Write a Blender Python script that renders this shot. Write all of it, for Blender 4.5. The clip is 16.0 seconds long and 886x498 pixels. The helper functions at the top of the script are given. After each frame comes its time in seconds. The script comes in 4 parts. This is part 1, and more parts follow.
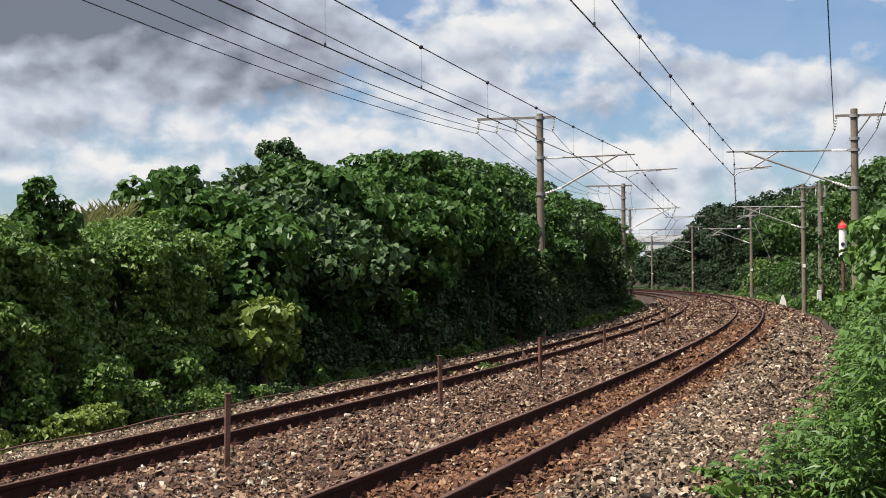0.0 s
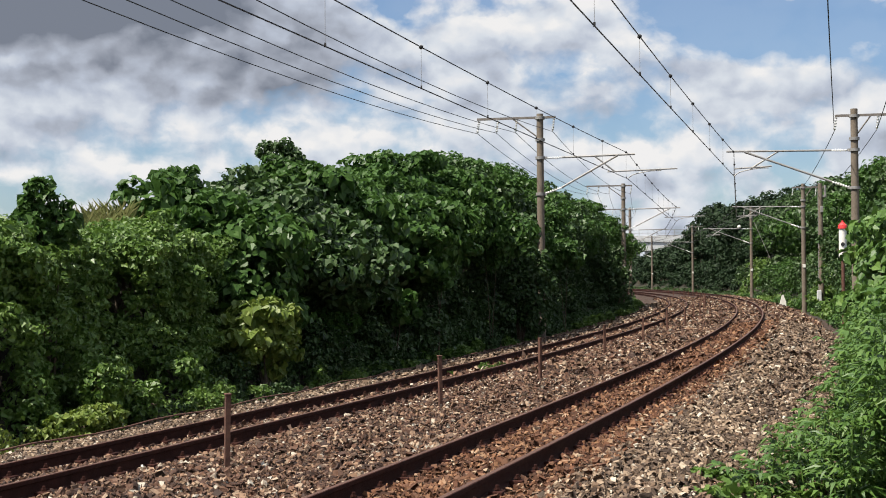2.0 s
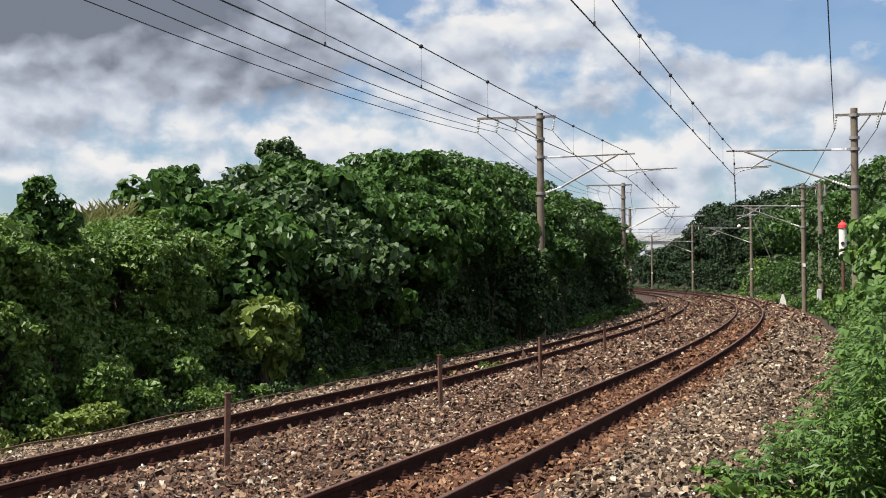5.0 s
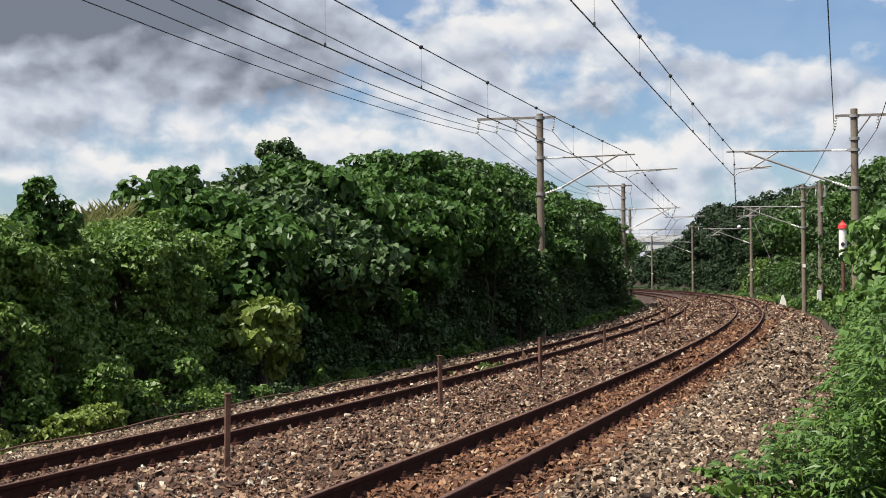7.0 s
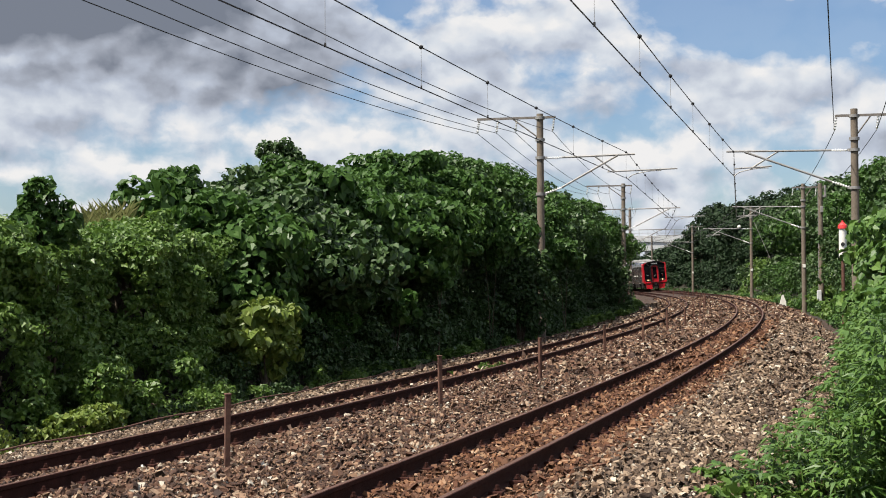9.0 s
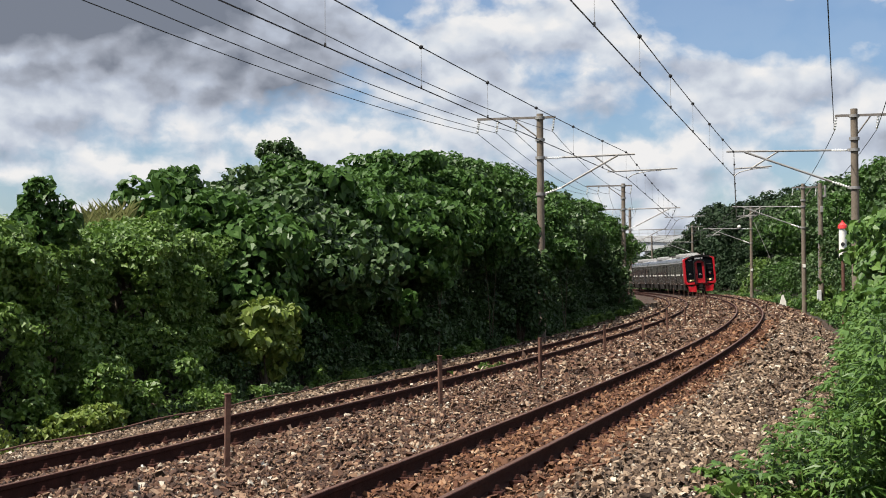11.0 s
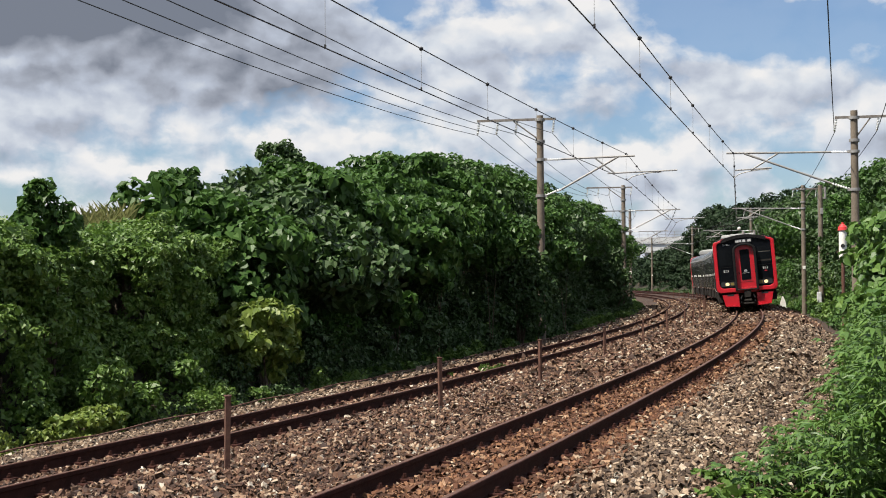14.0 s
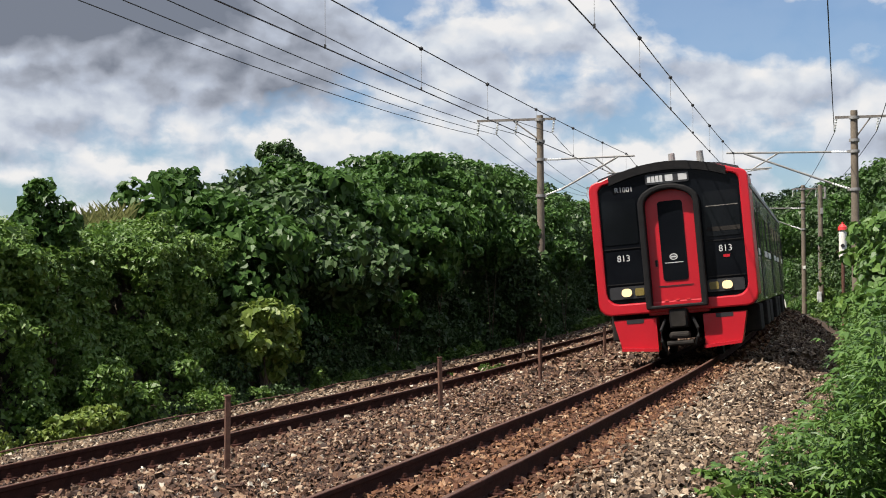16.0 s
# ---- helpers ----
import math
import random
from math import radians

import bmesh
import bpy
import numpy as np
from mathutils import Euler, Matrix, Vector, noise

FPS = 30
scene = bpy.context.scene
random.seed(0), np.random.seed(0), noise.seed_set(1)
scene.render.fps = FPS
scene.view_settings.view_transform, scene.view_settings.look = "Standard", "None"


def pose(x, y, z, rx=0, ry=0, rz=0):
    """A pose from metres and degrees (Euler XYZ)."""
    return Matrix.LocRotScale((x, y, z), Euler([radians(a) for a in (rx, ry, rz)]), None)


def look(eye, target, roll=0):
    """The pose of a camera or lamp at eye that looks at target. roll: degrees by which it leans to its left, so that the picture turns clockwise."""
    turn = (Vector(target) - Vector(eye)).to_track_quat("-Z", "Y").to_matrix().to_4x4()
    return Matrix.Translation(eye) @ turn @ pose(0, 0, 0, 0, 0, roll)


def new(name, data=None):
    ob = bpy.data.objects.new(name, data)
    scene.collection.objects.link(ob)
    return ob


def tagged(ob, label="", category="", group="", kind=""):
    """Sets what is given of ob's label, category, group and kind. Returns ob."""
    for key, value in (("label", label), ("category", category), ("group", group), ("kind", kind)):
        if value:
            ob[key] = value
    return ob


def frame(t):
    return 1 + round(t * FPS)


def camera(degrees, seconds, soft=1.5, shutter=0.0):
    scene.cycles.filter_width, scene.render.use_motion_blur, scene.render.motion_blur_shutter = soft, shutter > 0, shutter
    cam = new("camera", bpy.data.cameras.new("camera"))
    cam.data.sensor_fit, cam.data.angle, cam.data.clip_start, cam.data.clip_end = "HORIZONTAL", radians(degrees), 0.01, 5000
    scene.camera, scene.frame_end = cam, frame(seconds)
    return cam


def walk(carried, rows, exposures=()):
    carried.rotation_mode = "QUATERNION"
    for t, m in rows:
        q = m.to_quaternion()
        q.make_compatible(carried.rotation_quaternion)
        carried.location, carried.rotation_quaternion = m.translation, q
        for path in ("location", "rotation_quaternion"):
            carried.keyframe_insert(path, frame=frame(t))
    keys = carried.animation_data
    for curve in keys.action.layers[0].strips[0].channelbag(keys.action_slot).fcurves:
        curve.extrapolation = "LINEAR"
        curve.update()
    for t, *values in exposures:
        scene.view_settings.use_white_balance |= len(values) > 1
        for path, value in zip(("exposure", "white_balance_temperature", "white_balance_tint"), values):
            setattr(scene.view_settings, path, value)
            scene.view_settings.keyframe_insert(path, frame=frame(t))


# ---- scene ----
# The camera stands beside a curved double-track railway; it only nods a little.
cam = camera(33.52, 16.0, soft=1.0, shutter=0.0)
CAM_H = 1.5035
F = 784 / math.tan(radians(33.52 / 2))


def nod(v):
    return pose(0, 0, CAM_H, 90 + 1.2058 + math.degrees(v / F), 0, 0) @ pose(0, 0, 0, 0, 0, -0.42)


walk(cam, [(t, nod(v)) for t, v in (
    (0, 0), (2.0, 0), (2.5, -0.5), (3.0, 0), (3.5, -1.2), (4.2, -1.2), (6.5, -1.2), (7.0, 0), (9.0, 0), (11.5, 0), (13.0, 0), (13.5, -0.5),
    (14.0, 3), (14.5, 7.5), (15.0, 6), (15.5, 4.3), (16.0, 2.8))])
scene.view_settings.exposure = 0.7

# ---- world and sun ----
SUN_FROM = Vector((-0.47, -0.28, 0.835)).normalized()
w = bpy.data.worlds.new("sky")
scene.world = w
w.use_nodes = True
W = w.node_tree
W.nodes.clear()


def wnode(kind, **kw):
    n = W.nodes.new(kind)
    for k, v in kw.items():
        n.inputs[k].default_value = v
    return n


def wmath(op, a, b=None, clamp=False):
    n = W.nodes.new("ShaderNodeMath")
    n.operation, n.use_clamp = op, clamp
    for i, v in enumerate((a, b)):
        if v is None:
            continue
        if isinstance(v, (int, float)):
            n.inputs[i].default_value = v
        else:
            W.links.new(v, n.inputs[i])
    return n.outputs[0]


sky = W.nodes.new("ShaderNodeTexSky")
sky.sky_type, sky.sun_disc = "NISHITA", False
sky.sun_elevation = math.asin(SUN_FROM.z)
sky.sun_rotation = math.atan2(SUN_FROM.x, SUN_FROM.y)
sky.air_density, sky.dust_density, sky.ozone_density = 1.0, 0.6, 2.0
tc = W.nodes.new("ShaderNodeTexCoord")


def cloud_noise(scale, loc, detail, rough=0.55, distort=0.0):
    m = W.nodes.new("ShaderNodeMapping")
    m.inputs["Scale"].default_value = scale
    m.inputs["Location"].default_value = loc
    W.links.new(tc.outputs["Generated"], m.inputs["Vector"])
    n = wnode("ShaderNodeTexNoise", Scale=1.0, Detail=detail, Roughness=rough, Distortion=distort)
    W.links.new(m.outputs[0], n.inputs["Vector"])
    return n.outputs["Fac"]


def wramp(fac, stops):
    r = W.nodes.new("ShaderNodeValToRGB")
    e = r.color_ramp.elements
    while len(e) < len(stops):
        e.new(0.5)
    for el, (p, c) in zip(e, stops):
        el.position, el.color = p, (*c, 1)
    W.links.new(fac, r.inputs[0])
    return r.outputs[0]


def wmix(fac, a, b):
    n = W.nodes.new("ShaderNodeMix")
    n.data_type = "RGBA"
    W.links.new(fac, n.inputs["Factor"])
    for k, v in (("A", a), ("B", b)):
        s = [i for i in n.inputs if i.name == k and i.type == "RGBA"][0]
        if isinstance(v, tuple):
            s.default_value = (*v, 1)
        else:
            W.links.new(v, s)
    return [o for o in n.outputs if o.type == "RGBA"][0]


def blob(way, wide, high):
    """1 in the middle of a soft oval in the sky round a way, 0 outside it."""
    s_ = W.nodes.new("ShaderNodeVectorMath")
    s_.operation = "SUBTRACT"
    W.links.new(tc.outputs["Generated"], s_.inputs[0])
    s_.inputs[1].default_value = Vector(way).normalized()
    m_ = W.nodes.new("ShaderNodeVectorMath")
    m_.operation = "MULTIPLY"
    W.links.new(s_.outputs[0], m_.inputs[0])
    m_.inputs[1].default_value = (1 / wide, 1 / wide, 1 / high)
    l_ = W.nodes.new("ShaderNodeVectorMath")
    l_.operation = "LENGTH"
    W.links.new(m_.outputs[0], l_.inputs[0])
    return wmath("SUBTRACT", 1.0, l_.outputs["Value"], True)


CL = (3.1, 1.7, 0.4)
warp = wnode("ShaderNodeTexNoise", Scale=34.0, Detail=4.0, Roughness=0.6)
W.links.new(tc.outputs["Generated"], warp.inputs["Vector"])
bent = W.nodes.new("ShaderNodeVectorMath")
bent.operation = "MULTIPLY_ADD"
W.links.new(warp.outputs["Color"], bent.inputs[0])
bent.inputs[1].default_value = (0.016, 0.016, 0.013)
W.links.new(tc.outputs["Generated"], bent.inputs[2])


def heaps(shift, detail):
    """Heaped cumulus: large drifts, rounded billows on them and a fine crinkled edge."""
    m = W.nodes.new("ShaderNodeVectorMath")
    m.operation = "ADD"
    m.inputs[1].default_value = shift
    W.links.new(bent.outputs[0], m.inputs[0])
    mp = W.nodes.new("ShaderNodeMapping")
    mp.inputs["Scale"].default_value = (1, 1, 1.5)
    mp.inputs["Location"].default_value = CL
    W.links.new(m.outputs[0], mp.inputs["Vector"])
    n1 = wnode("ShaderNodeTexNoise", Scale=13.0, Detail=detail, Roughness=0.55)
    v1 = W.nodes.new("ShaderNodeTexVoronoi")
    v1.feature = "SMOOTH_F1"
    v1.inputs["Scale"].default_value, v1.inputs["Smoothness"].default_value = 26.0, 0.35
    v1.inputs["Detail"].default_value, v1.inputs["Roughness"].default_value = 2.5, 0.5
    for n in (n1, v1):
        W.links.new(mp.outputs[0], n.inputs["Vector"])
    return wmath("SUBTRACT", wmath("MULTIPLY", n1.outputs["Fac"], 1.25), wmath("MULTIPLY", v1.outputs["Distance"], 0.22))


def way(x, z):
    return (x, 1, z)


field = heaps((0, 0, 0), 9)
lit_side = heaps((-0.006, 0, 0.013), 3)
grey = blob(way(-0.225, 0.188), 0.20, 0.066)
cover = wmath("ADD", field, wmath("MULTIPLY", grey, 0.55))
for w_, wide, high, amount in ((way(-0.08, 0.13), 0.16, 0.06, 0.16), (way(-0.25, 0.11), 0.13, 0.05, 0.16), (way(0.04, 0.12), 0.07, 0.035, 0.14), (way(0.20, 0.13), 0.08, 0.03, 0.20), (way(0.115, 0.175), 0.05, 0.03, 0.20), (way(0.1, 0.09), 0.13, 0.04, 0.12)):
    cover = wmath("ADD", cover, wmath("MULTIPLY", blob(w_, wide, high), amount))
for w_, wide, high, amount in ((way(0.180, 0.180), 0.065, 0.034, 0.62), (way(0.26, 0.168), 0.08, 0.034, 0.50), (way(0.085, 0.140), 0.045, 0.024, 0.26), (way(-0.30, 0.060), 0.06, 0.022, 0.34), (way(-0.04, 0.184), 0.05, 0.016, 0.32)):
    cover = wmath("SUBTRACT", cover, wmath("MULTIPLY", blob(w_, wide, high), amount))
mask = wramp(cover, [(0.29, (0.10, 0.10, 0.10)), (0.38, (0.50, 0.50, 0.50)), (0.49, (1, 1, 1))])
shade = wmath("ADD", wmath("MULTIPLY", wmath("SUBTRACT", field, lit_side), 1.5), 0.66)
shade = wmath("SUBTRACT", shade, wmath("MULTIPLY", wmath("SUBTRACT", cover, 0.55), 0.34))
shade = wmath("SUBTRACT", shade, wmath("MULTIPLY", grey, 0.95))
shade = wmath("SUBTRACT", shade, wmath("MULTIPLY", blob(way(-0.10, 0.135), 0.08, 0.028), 0.32))
cloud = wramp(shade, [(0.0, (0.20, 0.225, 0.28)), (0.25, (0.36, 0.39, 0.46)), (0.48, (0.51, 0.56, 0.66)), (0.70, (0.70, 0.745, 0.81)), (0.92, (0.90, 0.89, 0.885))])
blue = W.nodes.new("ShaderNodeVectorMath")
blue.operation = "SCALE"
blue.inputs["Scale"].default_value = 0.10
W.links.new(sky.outputs[0], blue.inputs[0])
tint = W.nodes.new("ShaderNodeVectorMath")
tint.operation = "MULTIPLY"
tint.inputs[1].default_value = (0.84, 0.97, 1.14)
W.links.new(blue.outputs[0], tint.inputs[0])
bg = W.nodes.new("ShaderNodeBackground")
W.links.new(wmix(mask, tint.outputs[0], cloud), bg.inputs[0])
bg.inputs[1].default_value = 0.60
W.links.new(bg.outputs[0], W.nodes.new("ShaderNodeOutputWorld").inputs[0])

sun = new("sun", bpy.data.lights.new("sun", "SUN"))
sun.data.energy, sun.data.angle, sun.data.color = 5.0, radians(0.53), (1, 0.93, 0.82)
sun.matrix_world = look(SUN_FROM * 50, (0, 0, 0))


# ---- materials ----
def material(name, colours, scale=8.0, rough=0.7, metal=0.0, bump=0.3, bump_scale=40.0, island=0.0, per_object=0.0, leaf=0.0, coord="Object", spec=0.5, rough_var=0.12):
    """Node material: a ramp of colours over noise at two scales, with relief; optional variation per island or per object."""
    m = bpy.data.materials.new(name)
    m.use_nodes = True
    N, L = m.node_tree.nodes, m.node_tree.links
    p = N["Principled BSDF"]
    t = N.new("ShaderNodeTexCoord")
    n1 = N.new("ShaderNodeTexNoise")
    n1.inputs["Scale"].default_value, n1.inputs["Detail"].default_value = scale, 6
    n2 = N.new("ShaderNodeTexNoise")
    n2.inputs["Scale"].default_value, n2.inputs["Detail"].default_value = scale * 7.3, 4
    for n in (n1, n2):
        L.new(t.outputs[coord], n.inputs["Vector"])

    def mth(op, a, b):
        q = N.new("ShaderNodeMath")
        q.operation = op
        for i, v in enumerate((a, b)):
            if isinstance(v, (int, float)):
                q.inputs[i].default_value = v
            else:
                L.new(v, q.inputs[i])
        return q.outputs[0]
    fac = mth("ADD", mth("MULTIPLY", n1.outputs["Fac"], 0.65), mth("MULTIPLY", n2.outputs["Fac"], 0.35))
    if island:
        g = N.new("ShaderNodeNewGeometry")
        fac = mth("ADD", mth("MULTIPLY", fac, 1 - island), mth("MULTIPLY", g.outputs["Random Per Island"], island))
    if per_object:
        g = N.new("ShaderNodeObjectInfo")
        fac = mth("ADD", mth("MULTIPLY", fac, 1 - per_object), mth("MULTIPLY", g.outputs["Random"], per_object))
    r = N.new("ShaderNodeValToRGB")
    e = r.color_ramp.elements
    while len(e) < len(colours):
        e.new(0.5)
    lo, hi = (0.04, 0.96) if island + per_object > 0.4 else (0.3, 0.7)
    for i, (el, c) in enumerate(zip(e, colours)):
        el.position, el.color = lo + (hi - lo) * i / max(1, len(colours) - 1), (*c, 1)
    L.new(fac, r.inputs[0])
    L.new(r.outputs[0], p.inputs["Base Color"])
    p.inputs["Metallic"].default_value = metal
    p.inputs["Specular IOR Level"].default_value = spec
    L.new(mth("ADD", rough - rough_var, mth("MULTIPLY", n2.outputs["Fac"], 2 * rough_var)), p.inputs["Roughness"])
    if bump:
        n3 = N.new("ShaderNodeTexNoise")
        n3.inputs["Scale"].default_value, n3.inputs["Detail"].default_value = bump_scale, 5
        L.new(t.outputs[coord], n3.inputs["Vector"])
        b = N.new("ShaderNodeBump")
        b.inputs["Strength"].default_value, b.inputs["Distance"].default_value = bump, 0.02
        L.new(n3.outputs["Fac"], b.inputs["Height"])
        L.new(b.outputs[0], p.inputs["Normal"])
    if leaf:
        tr = N.new("ShaderNodeBsdfTranslucent")
        L.new(r.outputs[0], tr.inputs[0])
        mx = N.new("ShaderNodeMixShader")
        mx.inputs[0].default_value = leaf
        L.new(p.outputs[0], mx.inputs[1])
        L.new(tr.outputs[0], mx.inputs[2])
        L.new(mx.outputs[0], N["Material Output"].inputs[0])
    return m


def glow(name, colour, strength):
    m = bpy.data.materials.new(name)
    m.use_nodes = True
    p = m.node_tree.nodes["Principled BSDF"]
    p.inputs["Base Color"].default_value = (0.35, 0.3, 0.2, 1)
    p.inputs["Emission Color"].default_value = (*colour, 1)
    p.inputs["Emission Strength"].default_value = strength
    return m


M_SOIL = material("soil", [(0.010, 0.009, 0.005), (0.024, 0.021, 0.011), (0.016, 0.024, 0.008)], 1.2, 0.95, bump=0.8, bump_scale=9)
M_BED = material("ballast_bed", [(0.015, 0.009, 0.006), (0.035, 0.02, 0.013), (0.06, 0.034, 0.021), (0.026, 0.016, 0.011)], 9, 0.95, bump=1.0, bump_scale=26)
M_STONE = material("ballast_stone", [(0.02038, 0.01056, 0.00781), (0.03636, 0.01793, 0.01155), (0.05684, 0.02739, 0.01738), (0.07948, 0.03784, 0.02222), (0.1022, 0.0495, 0.02893), (0.1306, 0.06325, 0.03674), (0.08516, 0.05478, 0.03861), (0.1818, 0.1001, 0.05786), (0.2613, 0.1632, 0.1013), (0.36, 0.27, 0.19), (0.6468, 0.66, 0.583)], 6, 0.85, bump=0.4, bump_scale=60, island=0.82)
M_STONE_RUST = material("rusty_stone", [(0.0323, 0.01346, 0.007056), (0.05757, 0.0229, 0.01058), (0.09215, 0.03636, 0.01676), (0.1266, 0.05194, 0.02391), (0.09785, 0.04675, 0.02656), (0.1843, 0.08522, 0.04067), (0.2649, 0.1403, 0.07252), (0.4598, 0.4011, 0.295)], 6, 0.9, bump=0.4, bump_scale=60, island=0.8)
M_STONE_GREY = material("grey_stone", [(0.02782, 0.01774, 0.0121), (0.05219, 0.03322, 0.02225), (0.08117, 0.05311, 0.0365), (0.1101, 0.07424, 0.05065), (0.1391, 0.09198, 0.0608), (0.1275, 0.07752, 0.04558), (0.1971, 0.1351, 0.08921), (0.2898, 0.2105, 0.1419), (0.36, 0.27, 0.19), (0.693, 0.678, 0.5724)], 6, 0.85, bump=0.4, bump_scale=60, island=0.82)
M_RAIL = material("rusty_rail", [(0.022, 0.008, 0.006), (0.036, 0.013, 0.010), (0.055, 0.021, 0.015)], 9, 0.88, 0.0, 0.4, 70, spec=0.15)
M_RAILTOP = material("worn_rail_head", [(0.06, 0.029, 0.02), (0.10, 0.055, 0.04), (0.075, 0.038, 0.027)], 14, 0.65, 0.0, 0.1, 70, spec=0.2)
M_RUST = material("rusty_steel", [(0.06, 0.025, 0.018), (0.1, 0.045, 0.03), (0.15, 0.07, 0.045)], 16, 0.85, 0.0, 0.4, 90)
M_CONC = material("weathered_concrete", [(0.1011, 0.0802, 0.0597), (0.1517, 0.122, 0.0928), (0.1951, 0.1638, 0.1293)], 2.5, 0.9, bump=0.3, bump_scale=30)
M_PALECONC = material("pale_concrete", [(0.42, 0.43, 0.44), (0.52, 0.53, 0.54), (0.6, 0.6, 0.6)], 0.5, 0.9, bump=0.2, bump_scale=5)
M_GALV = material("galvanised_steel", [(0.187, 0.1785, 0.17), (0.255, 0.2465, 0.238), (0.323, 0.3145, 0.3017)], 6, 0.55, 0.3, 0.15, 60)
M_BRACKET = material("weathered_bracket_steel", [(0.10, 0.085, 0.075), (0.17, 0.15, 0.135), (0.24, 0.22, 0.2)], 8, 0.7, 0.3, 0.2, 60)
M_PORC = material("white_porcelain", [(0.72, 0.72, 0.70), (0.8, 0.8, 0.78)], 10, 0.25, bump=0)
M_WIRE = material("dark_wire", [(0.02, 0.02, 0.022), (0.035, 0.033, 0.032)], 20, 0.7, bump=0)
M_WHITE = material("white_paint", [(0.66, 0.64, 0.58), (0.78, 0.76, 0.71)], 8, 0.55, bump=0.05)
M_REDCAP = material("red_cap", [(0.55, 0.03, 0.03), (0.7, 0.05, 0.05)], 8, 0.45, bump=0.05)
M_BLACK = material("black_paint", [(0.012, 0.012, 0.014), (0.022, 0.022, 0.024)], 10, 0.5, bump=0)
M_BARK = material("bark", [(0.05, 0.035, 0.025), (0.10, 0.075, 0.05), (0.14, 0.11, 0.08)], 12, 0.95, bump=0.8, bump_scale=30)
M_LEAF = material("broad_leaf", [(0.02338, 0.05768, 0.01214), (0.04336, 0.0984, 0.01978), (0.06675, 0.1357, 0.02898), (0.1069, 0.1832, 0.04572)], 0.7, 0.45, bump=0.1, island=0.45, leaf=0.3, spec=0.28)
# Dark leaves; beneath the hedge crowns the darkness stands in for shade.
M_LEAF_DARK_SHADE = material("dark_and_shaded_leaf", [(0.01895, 0.04358, 0.0123), (0.03266, 0.06883, 0.0175), (0.04986, 0.09648, 0.0245), (0.06882, 0.1175, 0.0307)], 0.7, 0.5, bump=0.1, island=0.45, leaf=0.2, spec=0.4)
# Dark tree green that also carries the cloud shadow over the far woods.
M_LEAF_FAR = material("cloud_shaded_leaf", [(0.012, 0.028, 0.012), (0.02, 0.042, 0.016), (0.032, 0.058, 0.022)], 0.7, 0.6, bump=0.1, island=0.45, leaf=0.15, spec=0.25)
M_LEAF_YELLOW = material("yellow_green_leaf", [(0.07, 0.1196, 0.0176), (0.115, 0.1748, 0.0264), (0.165, 0.2208, 0.037), (0.23, 0.2484, 0.0528)], 0.8, 0.5, bump=0.1, island=0.5, leaf=0.28)
M_WEED = material("weed_leaf", [(0.0475, 0.1033, 0.0181), (0.0808, 0.155, 0.0248), (0.1187, 0.2023, 0.0347), (0.1615, 0.2411, 0.0495)], 0.9, 0.5, bump=0.1, island=0.5, leaf=0.3)
M_FERN = material("fern_leaf", [(0.035, 0.0805, 0.016), (0.06, 0.1288, 0.023), (0.0925, 0.1725, 0.03), (0.1375, 0.2127, 0.04)], 0.9, 0.5, bump=0.1, island=0.5, leaf=0.25)
M_DRY = material("dry_grass", [(0.10, 0.12, 0.035), (0.16, 0.17, 0.05), (0.22, 0.20, 0.08)], 3, 0.9, bump=0, island=0.6, leaf=0.3)
M_RED = material("red_train_paint", [(0.394, 0.0074, 0.0156), (0.4596, 0.0105, 0.02)], 3, 0.32, bump=0.0, rough_var=0.05)
M_STEEL = material("brushed_stainless", [(0.124, 0.1178, 0.112), (0.1674, 0.1612, 0.1536)], 3, 0.24, 0.95, 0.04, 80)
M_ROOF = material("grey_roof", [(0.2125, 0.2125, 0.2125), (0.2805, 0.2805, 0.2762), (0.3315, 0.3315, 0.323)], 2, 0.75, bump=0.1)
M_GLASSBLACK = material("black_glass", [(0.003, 0.0035, 0.005), (0.005, 0.006, 0.008)], 3, 0.10, bump=0, rough_var=0.03, spec=0.1)
M_RUBBER = material("dark_grey_gangway", [(0.006, 0.0055, 0.006), (0.010, 0.0095, 0.010), (0.016, 0.015, 0.0155)], 6, 0.65, bump=0.15, spec=0.15)
M_UNDER = material("underframe", [(0.012, 0.011, 0.010), (0.024, 0.021, 0.019), (0.038, 0.033, 0.028)], 5, 0.85, bump=0.2, spec=0.15)
M_WINDOW = material("side_window_glass", [(0.004, 0.005, 0.006), (0.007, 0.008, 0.010)], 3, 0.06, bump=0, rough_var=0.02, spec=0.13)
M_SIDEGLASS = material("carriage_glass", [(0.012, 0.014, 0.015), (0.02, 0.022, 0.023)], 3, 0.05, bump=0, rough_var=0.02)
M_TEXT = material("pale_lettering", [(0.45, 0.45, 0.45), (0.52, 0.52, 0.52)], 20, 0.6, bump=0)
M_LAMP = glow("headlight_glow", (1.0, 0.70, 0.30), 0.72)
M_AMBER = material("dull_amber_lens", [(0.16, 0.12, 0.03), (0.22, 0.17, 0.05)], 12, 0.3, bump=0)


# ---- plan of the line ----
TH, K, X0, CANT1, DIST, DZ, CANT2 = 0.298913, 0.00158, -1.199892, 0.080444, 3.818164, -0.125933, 0.064669


def track(s, o=0.0, z=0.0):
    """World place s metres along the nearer track's centre line, o metres to its outer side, z above its rail level."""
    a = TH - K * s
    x = X0 + (math.cos(a) - math.cos(TH)) / K
    y = 8 + (math.sin(TH) - math.sin(a)) / K
    return Vector((x + o * math.cos(a), y - o * math.sin(a), z))


CX, CY = X0 - math.cos(TH) / K, 8 + math.sin(TH) / K


